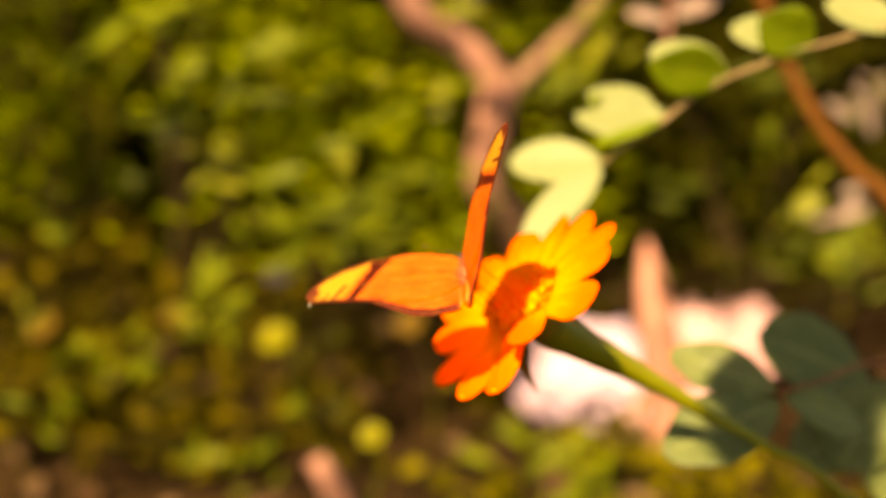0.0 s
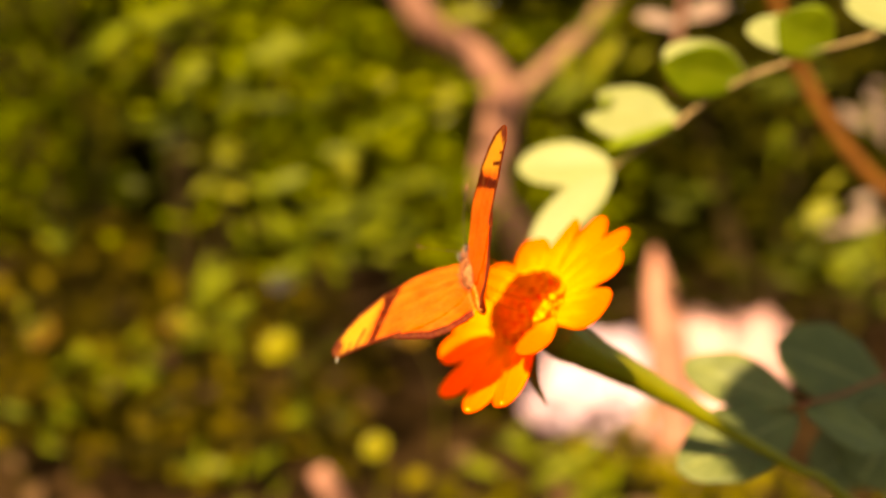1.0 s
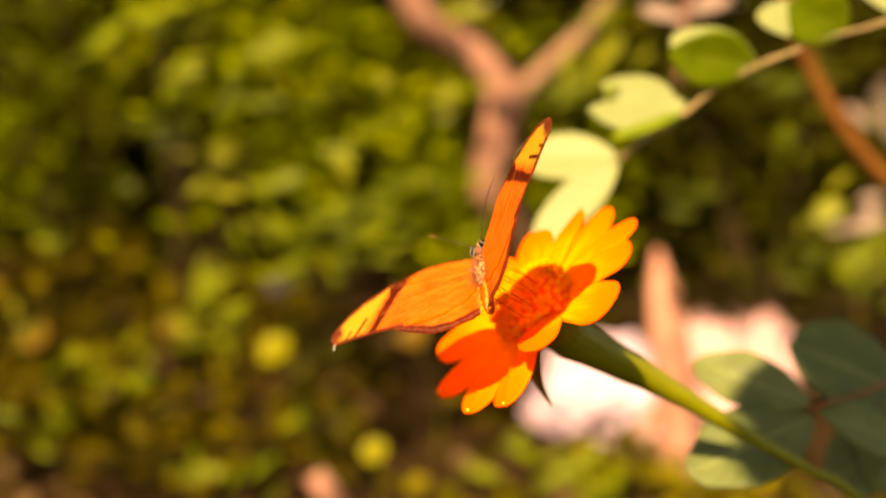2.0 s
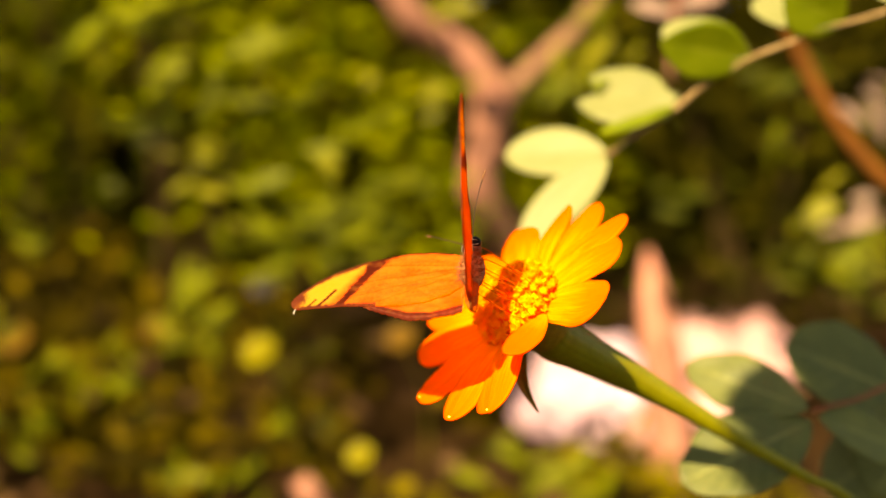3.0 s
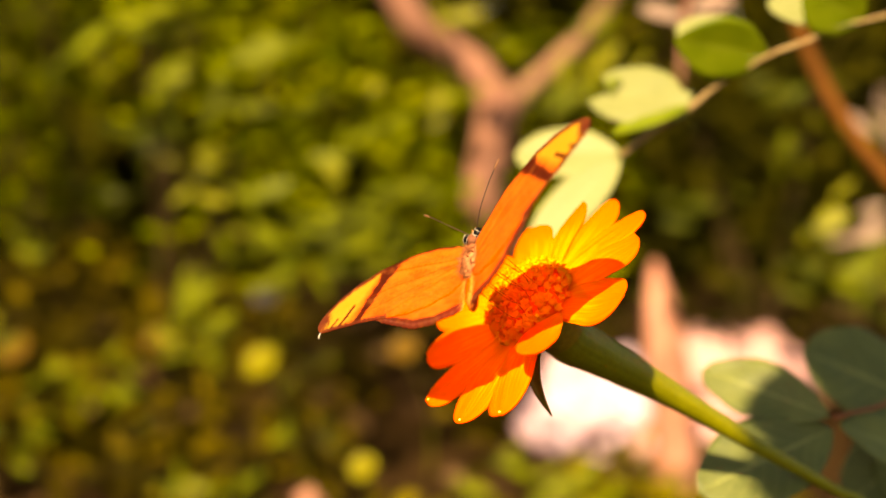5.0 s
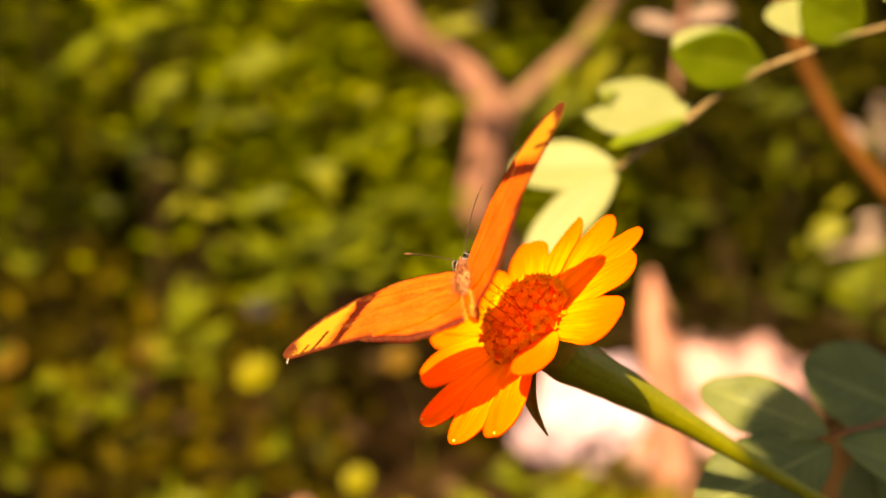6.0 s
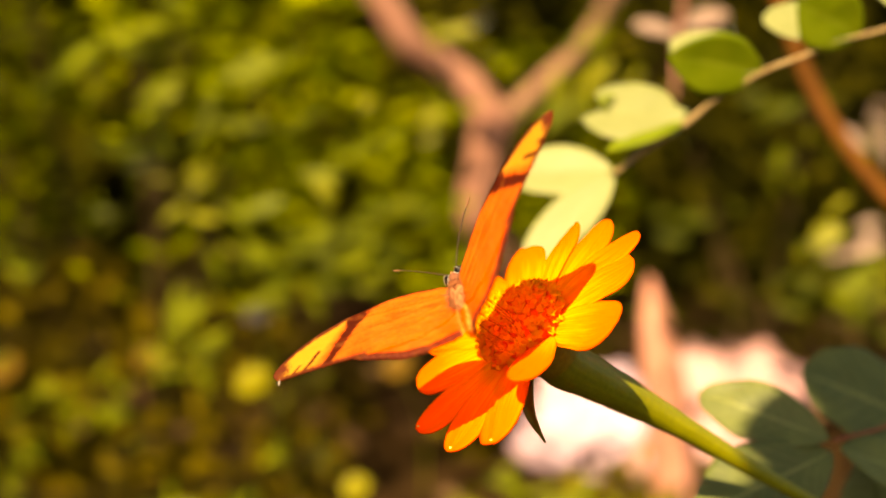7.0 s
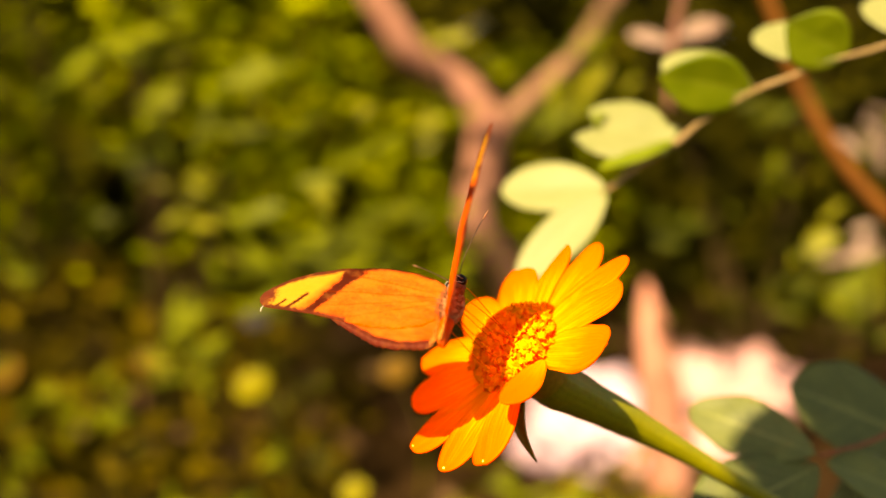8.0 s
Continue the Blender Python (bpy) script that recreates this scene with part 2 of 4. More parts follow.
def shell(f, nu, nv, thick):
    """A thin closed sheet over f(u, v), u along it from 0 to 1 and v across it from -1 to 1."""
    grid = [[Vector(f(i / nu, 2 * j / nv - 1)) for j in range(nv + 1)] for i in range(nu + 1)]
    top, low, uvs = [], [], []
    for i in range(nu + 1):
        for j in range(nv + 1):
            du = grid[min(i + 1, nu)][j] - grid[max(i - 1, 0)][j]
            dv = grid[i][min(j + 1, nv)] - grid[i][max(j - 1, 0)]
            n = du.cross(dv)
            n = n.normalized() if n.length > 1e-12 else Vector((0, 0, 1))
            top.append(grid[i][j] + n * thick / 2)
            low.append(grid[i][j] - n * thick / 2)
            uvs.append((i / nu, j / nv))
    w, count = nv + 1, len(top)
    faces = []
    for i in range(nu):
        for j in range(nv):
            a, b, c, d = i * w + j, (i + 1) * w + j, (i + 1) * w + j + 1, i * w + j + 1
            faces.append((a, b, c, d))
            faces.append((a + count, d + count, c + count, b + count))
    rim = [i * w for i in range(nu + 1)] + [nu * w + j for j in range(1, w)] + [i * w + nv for i in range(nu - 1, -1, -1)] + [j for j in range(nv - 1, 0, -1)]
    for a, b in zip(rim, rim[1:] + rim[:1]):
        faces.append((a, a + count, b + count, b))
    return top + low, faces, uvs + uvs


def smooth_path(points, radii, steps):
    """Points and radii along a Catmull-Rom line."""
    p = [Vector(q) for q in points]
    p = [2 * p[0] - p[1]] + p + [2 * p[-1] - p[-2]]
    r = [radii[0]] + list(radii) + [radii[-1]]
    out = []
    for k in range(1, len(p) - 2):
        for s in range(steps):
            t = s / steps
            a, b, c, d = p[k - 1], p[k], p[k + 1], p[k + 2]
            q = 0.5 * (2 * b + (c - a) * t + (2 * a - 5 * b + 4 * c - d) * t * t + (3 * b - a - 3 * c + d) * t ** 3)
            out.append((q, r[k] + (r[k + 1] - r[k]) * t))
    out.append((p[-2], r[-2]))
    return out


def tube(points, radii, sides=12, steps=6, rough=0.0, seed=0):
    """A closed tapering tube along a smooth line, a little uneven."""
    line = smooth_path(points, radii, steps)
    verts, uvs, faces = [], [], []
    side = None
    for k, (q, r) in enumerate(line):
        way = (line[min(k + 1, len(line) - 1)][0] - line[max(k - 1, 0)][0]).normalized()
        if side is None:
            side = way.orthogonal().normalized()
        side = (side - way * side.dot(way)).normalized()
        up = way.cross(side)
        for s in range(sides):
            a = 2 * math.pi * s / sides
            w = 1 + rough * noise.noise(Vector((k * 0.45 + seed, math.cos(a) * 1.5, math.sin(a) * 1.5)))
            verts.append(q + (side * math.cos(a) + up * math.sin(a)) * r * w)
            uvs.append((k / (len(line) - 1), s / sides))
    for k in range(len(line) - 1):
        for s in range(sides):
            a, b = k * sides + s, k * sides + (s + 1) % sides
            faces.append((a, b, b + sides, a + sides))
    faces.append(tuple(reversed(range(sides))))
    faces.append(tuple(range((len(line) - 1) * sides, len(line) * sides)))
    return verts, faces, uvs


def ball(centre, radii, turn=None, rings=12, sides=16, uneven=0.0, scale=1.0):
    """A rounded lump with three radii."""
    turn = turn or Matrix.Identity(3)
    verts, faces = [], []
    for i in range(1, rings):
        for s in range(sides):
            a, b = math.pi * i / rings, 2 * math.pi * s / sides
            d = Vector((math.sin(a) * math.cos(b), math.cos(a), math.sin(a) * math.sin(b)))
            k = 1 + uneven * noise.fractal(d * scale + Vector(centre) * 31, 0.8, 2.1, 4)
            verts.append(Vector(centre) + turn @ Vector((d.x * radii[0], d.y * radii[1], d.z * radii[2])) * k)
    for i in range(rings - 2):
        for s in range(sides):
            a, b = i * sides + s, i * sides + (s + 1) % sides
            faces.append((a, a + sides, b + sides, b))
    verts.append(Vector(centre) + turn @ Vector((0, radii[1], 0)))
    verts.append(Vector(centre) - turn @ Vector((0, radii[1], 0)))
    last = (rings - 2) * sides
    for s in range(sides):
        faces.append((len(verts) - 2, s, (s + 1) % sides))
        faces.append((len(verts) - 1, last + (s + 1) % sides, last + s))
    return verts, faces


def blade(base, tip, width, face, shape=0.45, fold=0.15, droop=0.08, nu=14, nv=8, thick=0.0003, wave=0.0, notch=0.0, round_tip=0.6):
    """One leaf from base to tip. face: roughly where its upper side looks. shape: where along it is widest."""
    base, tip, face = Vector(base), Vector(tip), Vector(face)
    along = tip - base
    length = along.length
    along.normalize()
    across = along.cross(face).normalized()
    up = across.cross(along).normalized()
    seed = base.x * 91 + base.z * 57

    def f(u, v):
        a = (u / shape) if u < shape else (1 - u) / (1 - shape)
        w = width / 2 * max(0.5 if notch else 0.03, math.sin(min(a, 1) * math.pi / 2) ** (round_tip if u > shape else 0.75))
        w *= 1 + wave * noise.noise(Vector((u * 5 + seed, 0.3 * (1 if v > 0 else -1), 0)))
        x = u * length - notch * length * max(0, u - 0.75) * (1 - abs(v)) * 2
        z = -droop * length * u * u + fold * abs(v) * w + wave * w * 0.5 * noise.noise(Vector((u * 4 + seed, v * 1.5, 3)))
        return base + along * x + across * (v * w) + up * z

    return shell(f, nu, nv, thick)


# ---- ground ----
def build_ground():
    verts, faces = [], []
    xs = [-90, -20, -6, -3] + [-2 + 0.05 * i for i in range(81)] + [3, 6, 20, 90]
    ys = [-90, -20, -4, -1] + [0 + 0.05 * i for i in range(81)] + [5, 8, 25, 120]
    for y in ys:
        for x in xs:
            near = abs(x) <= 2 and 0 <= y <= 4
            z = 0.02 * noise.fractal(Vector((x * 4, y * 4, 0)), 0.9, 2, 5) if near else 0
            verts.append((x, y, z - 0.012))
    w = len(xs)
    for j in range(len(ys) - 1):
        for i in range(w - 1):
            faces.append((j * w + i, j * w + i + 1, (j + 1) * w + i + 1, (j + 1) * w + i))
    ob = new("ground", mesh_of("ground", verts, faces, SOIL))
    tagged(ob, "dark brown soil strewn with dry leaf litter", "ground", kind="structure")
    rng = random.Random(4)
    leaves = []
    for _ in range(1500):
        x, y = rng.uniform(-1.1, 1.3), rng.uniform(0.75, 2.6)
        a = rng.uniform(0, 6.28)
        leaves.append((Vector((x, y, rng.uniform(0.0, 0.02))), Vector((math.cos(a), math.sin(a), rng.uniform(-0.1, 0.35))),
                       Vector((rng.gauss(0, 0.4), rng.gauss(0, 0.4), 1)), rng.uniform(0.02, 0.06), rng.uniform(0.3, 0.55)))
    litter = new("leaf_litter", mesh_of("leaf_litter", *joined_leaves(leaves), LITTER))
    tagged(litter, "scattered dry brown fallen leaves on the soil", "leaf litter", kind="stuff")


def joined_leaves(leaves):
    """Many small folded leaves in one mesh: base, direction, face, length, width share."""
    verts, faces = [], []
    for base, way, face, length, share in leaves:
        way = way.normalized()
        across = way.cross(face)
        if across.length < 1e-4:
            continue
        across.normalize()
        up = across.cross(way)
        k = len(verts)
        for u, w, z in ((0.0, 0.0, 0.0), (0.22, 0.75, 0.03), (0.5, 1.0, 0.02), (0.8, 0.6, -0.05), (1.0, 0.0, -0.13)):
            mid = base + way * (u * length) + up * (z * length)
            if w == 0:
                verts.append(mid)
            else:
                h = across * (w * share * length / 2)
                lift = up * (0.12 * w * share * length)
                verts += [mid - h + lift, mid, mid + h + lift]
        faces += [(k, k + 2, k + 1), (k, k + 3, k + 2), (k + 1, k + 2, k + 5, k + 4), (k + 2, k + 3, k + 6, k + 5),
                  (k + 4, k + 5, k + 8, k + 7), (k + 5, k + 6, k + 9, k + 8), (k + 7, k + 8, k + 10), (k + 8, k + 9, k + 10)]
    return verts, faces


# ---- the flower ----
CENTRE = Vector((0.0213, 0.3146, 0.3386))
NORMAL = Vector((-0.669, -0.307, 0.676)).normalized()
AXIS_U = Vector((0, 0, 1)).cross(NORMAL).normalized()
AXIS_V = NORMAL.cross(AXIS_U)
FACE = Matrix((AXIS_U, AXIS_V, NORMAL)).transposed().to_4x4()
FACE.translation = CENTRE
MM = 0.001


def petal_sheet(angle, tip, lift, width, start=7.5, curl=0.0, twist=0.0, seed=0, swing=0.0, bank=0.0):

    def f(u, v):
        u = 1 - (1 - u) ** 1.8
        if u < 0.55:
            w = 0.5 + 0.5 * math.sin(u / 0.55 * math.pi / 2)
        else:
            w = max(0.0, 1 - ((u - 0.55) / 0.45) ** 2.6) ** 0.5
        a = radians(angle + swing * u)
        out, side = Vector((math.cos(a), math.sin(a), 0)), Vector((-math.sin(a) * math.cos(bank), math.cos(a) * math.cos(bank), math.sin(bank)))
        bow = (v * max(w, 0.05)) ** 2
        w = max(w, 0.05) * width / 2 * (1 + 0.06 * noise.noise(Vector((u * 4, seed, v))))
        notch = 0.15 * max(0, u - 0.85) / 0.15 * math.cos(v * math.pi * 2) * 0.5
        r = start + (tip - start) * u + notch
        z = -0.8 + (lift + 1.8) * u ** 1.1 + curl * math.sin(u * math.pi) - 0.9 * bow * (0.4 + u) + 0.22 * math.cos(v * math.pi * 3) * (1 - u) ** 0.5
        z += 0.5 * noise.noise(Vector((u * 2.5, v * 1.2, seed * 3.7))) + twist * v * u * w * 2 / width
        return (out * r + side * (v * w) + Vector((0, 0, z))) * MM

    return shell(f, 22, 12, 0.35 * MM)


def build_flower():
    flower = thing("flower", (0, 0, 0), "bright orange daisy-like flower on a thick green stem", "flower")
    flower.matrix_basis = FACE
    ORIGIN[flower] = FACE
    petals = ((23, 25.5, -2.5, 13), (64, 27, -4, 12.5), (79, 31.6, -5, 10.5), (103, 33, -5, 9.5), (120, 33.3, -4, 8), (144, 30.7, -2, 12),
              (172, 30, 0, 11.5), (-159, 33, 0, 11.5), (-136, 31.6, 0, 12.5), (-105, 32, 0.5, 12.5), (-74, 32, 1, 11), (-52, 31.5, 1, 12))
    for k, (angle, tip, lift, width) in enumerate(petals):
        leaf = part("petal", petal_sheet(angle, tip, lift, width, curl=1.2 if k % 3 else 0.4, twist=0.5 if k % 2 else -0.6, seed=k), PETAL, flower, local=True)
        if -120 < angle < -40:
            a = radians(angle)
            part("tip_mark", ball(Vector((math.cos(a) * (tip - 0.7), math.sin(a) * (tip - 0.7), lift + 1.3)) * MM, (0.4 * MM, 0.3 * MM, 0.25 * MM), None, 6, 8), PALE_TIP, leaf, "pale dry petal tip", local=True)
    part("petal", blade((0.0262, 0.3062, 0.3392), (0.0170, 0.2862, 0.3364), 0.0075, (-0.25, -0.42, 0.87), 0.62, -0.2, 0.05, 18, 10, 0.35 * MM, 0.06, 0, 0.5), PETAL, flower, "orange petal curled up over the disc")
    # disc
    verts, faces = [], []
    rings, sides = 9, 28
    for i in range(rings + 1):
        r = 9.3 * i / (rings - 2) if i < rings - 1 else 9.3
        z = 2.6 + 4.2 * (1 - (r / 9.3) ** 2.6) - 2.2 * max(0, i - rings + 2)
        for s in range(sides):
            b = 2 * math.pi * s / sides
            verts.append((r * math.cos(b) * MM, r * math.sin(b) * MM, z * MM))
    for i in range(rings):
        for s in range(sides):
            a, b = i * sides + s, i * sides + (s + 1) % sides
            faces.append((a, a + sides, b + sides, b))
    disc = part("disc", (verts, faces), DISC, flower, "domed disc packed with small orange-red florets", local=True)
    # florets, in the spiral order of a daisy
    shapes = []
    for kind in range(3):
        v, f = [], []
        n = 5
        prof = ((0.35, -0.6), (0.5, 0.5), (0.7, 1.0), (1.0 + 0.12 * kind, 1.35 + 0.3 * kind))
        for r, z in prof:
            for s in range(2 * n):
                b = math.pi * s / n
                k = 1.0 if (s % 2 == 0 or z < 1.2) else 0.5
                v.append((r * k * math.cos(b) * MM, r * k * math.sin(b) * MM, (z - (0 if k == 1 else 0.35)) * MM))
        for q in range(3):
            for s in range(2 * n):
                a, b = q * 2 * n + s, q * 2 * n + (s + 1) % (2 * n)
                f.append((a, b, b + 2 * n, a + 2 * n))
        k = len(v)
        v.append((0, 0, 0.8 * MM))
        for s in range(2 * n):
            f.append((k - 2 * n + s, k - 2 * n + (s + 1) % (2 * n), k))
        shapes.append(mesh_of("floret", v, f, FLORET))
    v, f = ball((0, 0, 1.5 * MM), (0.35 * MM, 0.35 * MM, 0.5 * MM), None, 5, 7)
    anther = mesh_of("anther", v, f, POLLEN)
    rng = random.Random(11)
    for i in range(270):
        q = (i + 0.5) / 205
        r = 9.3 * min(q, 1.0) ** 0.5
        r = min(9.4, max(0.0, r + rng.gauss(0, 0.22)))
        b = i * 2.39996 + rng.gauss(0, 0.05)
        z = 2.6 + 4.2 * (1 - (r / 9.3) ** 2.6)
        z -= 9.0 * max(0.0, q - 1.0)
        tilt = 0.95 * (r / 9.3) ** 2 + 1.2 * max(0.0, q - 1.0)
        m = pose(r * math.cos(b) * MM, r * math.sin(b) * MM, z * MM) @ Matrix.Rotation(tilt, 4, Vector((-math.sin(b), math.cos(b), 0)))
        m = m @ pose(0, 0, 0, rng.uniform(-22, 22), rng.uniform(-22, 22), rng.uniform(0, 70))
        s = rng.uniform(0.85, 1.3) * (0.85 if r < 4 else 1)
        ob = new("floret", shapes[rng.randrange(3)])
        ob.parent = disc
        ob.matrix_basis = m @ Matrix.Diagonal((s, s, s, 1))
        if r > 6.8 and rng.random() < 0.05:
            an = new("anther", anther)
            an.parent = disc
            an.matrix_basis = m @ Matrix.Diagonal((s, s, s, 1))
    # green cup and bracts behind the petals
    verts, faces = [], []
    prof = ((9.2, -1.4), (9.4, -2.2), (8.6, -4.0), (7.0, -6.5), (5.8, -9.0), (5.3, -11.0))
    for r, z in prof:
        for s in range(24):
            b = 2 * math.pi * s / 24
            verts.append((r * math.cos(b) * MM, r * math.sin(b) * MM, z * MM))
    for i in range(len(prof) - 1):
        for s in range(24):
            a, b = i * 24 + s, i * 24 + (s + 1) % 24
            faces.append((a, a + 24, b + 24, b))
    part("cup", (verts, faces), BRACT, flower, "green cup under the petals", local=True)
    for k in range(1, 8):
        a = radians(40 * k + 12)
        d = Vector((math.cos(a), math.sin(a), 0))
        part("bract", blade((d * 8 + Vector((0, 0, -4.5))) * MM, (d * 12.0 + Vector((0, 0, -2.6 - 1.0 * (k % 2)))) * MM, 6 * MM, Vector((0, 0, -1)), 0.35, 0.2, 0.05, 8, 4, 0.5 * MM), BRACT, flower, local=True)
    hang = ((0.0222, 0.3165, 0.3295), (0.0214, 0.3135, 0.3255), (0.0218, 0.3118, 0.3215), (0.0232, 0.3108, 0.3183), (0.0253, 0.310, 0.3148))
    line = smooth_path(hang, (1.2, 1.6, 1.35, 0.8, 0.1), 4)

    def sepal(u, v):
        k = min(int(u * (len(line) - 1)), len(line) - 2)
        t = u * (len(line) - 1) - k
        q = line[k][0].lerp(line[k + 1][0], t)
        r = (line[k][1] + (line[k + 1][1] - line[k][1]) * t) * MM
        return q + Vector((0.85, -0.35, 0.25)) * (r * v) + Vector((0, -1, 0)) * (0.4 * r * v * v)

    part("bract", shell(sepal, 14, 6, 0.4 * MM), BRACT, flower, "dark drooping pointed bract")
    # swollen stem, running down to the ground
    part("stem", tube(((0.0263, 0.3185, 0.3335), (0.0310, 0.3225, 0.3284), (0.0459, 0.333, 0.3183), (0.0612, 0.34, 0.3081), (0.0821, 0.347, 0.2943),
                       (0.1019, 0.352, 0.2819), (0.1182, 0.356, 0.2713), (0.165, 0.362, 0.225), (0.20, 0.366, 0.12), (0.205, 0.366, -0.02)),
                      [k * MM for k in (5.6, 5.6, 4.25, 2.95, 1.95, 1.4, 1.25, 1.7, 2.5, 3.2)], 20, 9, 0.07), GREEN_STEM, flower, "thick green stem, swollen under the flower head")


# ---- the butterfly ----
def wing_outline(x, upper):
    """The fore edge or the hind edge of the spread wing pair, in millimetres out from the hinge."""
    fore = ((0, 11.5), (3, 13.8), (7, 15.6), (13, 16.7), (18, 17.1), (24, 17.1), (30, 16.2), (35.5, 14.4), (39.3, 12.0), (40.9, 10.4), (41.4, 9.0))
    hind = ((0, 2.0), (3, -0.2), (8, -1.2), (14, -0.9), (19, 0.3), (23, 1.6), (28, 3.3), (33.5, 4.6), (37.5, 5.3), (39.8, 6.1), (41.0, 7.6), (41.4, 9.0))
    table = fore if upper else hind
    for (a, p), (b, q) in zip(table, table[1:]):
        if a <= x <= b:
            return p + (q - p) * (x - a) / (b - a)
    return table[-1][1]


def hind_outline(x, upper):
    fore = ((0, 2.6), (6, 0.0), (12, -0.1), (18, 1.1), (21.5, 1.9), (23, 1.7))
    hind = ((0, -6.2), (2.5, -7.0), (7.5, -7.1), (12.3, -5.8), (17.5, -2.6), (21.5, 0.3), (23, 1.6))
    table = fore if upper else hind
    for (a, p), (b, q) in zip(table, table[1:]):
        if a <= x <= b:
            return p + (q - p) * (x - a) / (b - a)
    return table[-1][1]


def blend(a, b, k):
    k = max(0.0, min(1.0, k))
    return tuple(p + (q - p) * k for p, q in zip(a, b))


def edge_distance(x, y, a, b):
    ax, ay, bx, by = *a, *b
    t = max(0, min(1, ((x - ax) * (bx - ax) + (y - ay) * (by - ay)) / ((bx - ax) ** 2 + (by - ay) ** 2)))
    return math.hypot(x - ax - t * (bx - ax), y - ay - t * (by - ay))


def fore_pigment(x, y):
    n = noise.noise(Vector((x * 0.55, y * 0.55, 1)))
    m = noise.fractal(Vector((x * 1.6, y * 1.6, 5)), 0.8, 2, 3)
    orange, gold, brown, yellow = (0.90, 0.20, 0.05), (0.95, 0.37, 0.07), (0.10, 0.024, 0.012), (0.86, 0.64, 0.10)
    flow = noise.fractal(Vector((x * 0.16 + y * 0.05, y * 0.5 - x * 0.1, 7)), 0.7, 2, 4)
    c = blend(orange, gold, 0.58 + 0.7 * flow + 0.65 * m)
    # yellow field beyond the band
    past = (x - 21.5) * 0.78 + (y - 15) * 0.62
    c = blend(c, yellow, (past - 1.0) / 2.0)
    # the oblique band from the fore edge to the hind edge
    d = edge_distance(x, y, (20.8, 15.6), (29.5, 3.2)) + 0.5 * n
    wide = 1.35 - 0.03 * (16 - y) + 0.5 * m + 0.25 * max(0, y - 12.5)
    c = blend(c, brown, (wide + 0.45 - d) / 0.6)
    # short streaks towards the tip
    for a, b, w in (((30.5, 9.6), (34.2, 5.2), 0.33), ((35.2, 7.8), (36.6, 6.0), 0.22)):
        k = edge_distance(x, y, a, b) + 0.25 * m
        near = max(0, 1 - max(0, (y - 9)) / 2.5)
        c = blend(c, brown, near * (w + 0.3 - k) / 0.35)
    # dusky borders
    top, low = wing_outline(x, True) - y, y - wing_outline(x, False)
    c = blend(c, blend((0.0648, 0.0187, 0.0072), (0.144, 0.0468, 0.0259), (x - 20) / 5), ((1.1 + 0.5 * blend((0,), (1,), (x - 20) / 6)[0] if x > 3 else 0.6) + 0.35 * n + 0.3 * m - top) / 0.9)
    if x > 20:
        c = blend(c, (0.151, 0.0504, 0.0288), (1.35 + 0.7 * m - low) / 0.8)
    tip = math.hypot(x - 41.4, y - 9.3)
    c = blend(c, (0.194, 0.0648, 0.036), (4.4 + 1.2 * m - tip) / 1.4)
    # veins
    for a, b in (((2, 9), (20, 14.6)), ((2, 8), (26, 10)), ((2, 7), (24, 5.5)), ((2, 6), (19, 2))):
        c = blend(c, (0.45, 0.07, 0.006), 0.4 * (0.28 - edge_distance(x, y, a, b)) / 0.2)
    return c


def hind_pigment(x, y):
    n = noise.noise(Vector((x * 0.6, y * 0.6, 9)))
    m = noise.fractal(Vector((x * 1.5, y * 1.5, 2)), 0.8, 2, 3)
    c = blend((0.90, 0.20, 0.05), (0.95, 0.37, 0.07), 0.5 + 0.7 * noise.fractal(Vector((x * 0.2, y * 0.45, 4)), 0.7, 2, 4) + 0.25 * m)
    low = y - hind_outline(x, False)
    c = blend(c, (0.144, 0.0432, 0.0252), (2.7 + 0.3 * n - low) / 0.5)
    spot = abs((x * 0.62) % 1 - 0.5)
    c = blend(c, (0.331, 0.151, 0.101), 0.9 * (1.0 - abs(low - 1.0) * 1.5 - spot * 1.3))
    return c


def wing_mesh(name, outline, pigment, side, span, lift, nu, nv):
    def f(u, v):
        x = span * (0.004 + 0.996 * u)
        x = min(x, span - 0.02)
        a, b = outline(x, False), outline(x, True)
        y = (a + b) / 2 + v * (b - a) / 2
        if outline is hind_outline and v < -0.9:
            y -= 0.2 * math.sin(x * 3.9) * (0.6 + 0.5 * noise.noise(Vector((x * 0.7, 2, 0))))
        q = x / 41.4
        z = lift + 0.54 * math.sin(q * math.pi) - 0.5 * (q * q) + 0.10 * math.cos((y - 0.35 * x) * 2.2) * (1 - q) + 0.25 * noise.noise(Vector((x * 0.12, y * 0.2, 3)))
        return Vector((side * x, y, z)) * MM

    verts, faces, uvs = shell(f, nu, nv, 0.18 * MM)
    me = mesh_of(name, verts, faces, WING, uvs)
    colors = me.color_attributes.new("pigment", "FLOAT_COLOR", "POINT")
    for k, v in enumerate(me.vertices):
        colors.data[k].color = (*pigment(abs(v.co.x) / MM, v.co.y / MM), 1)
    return me


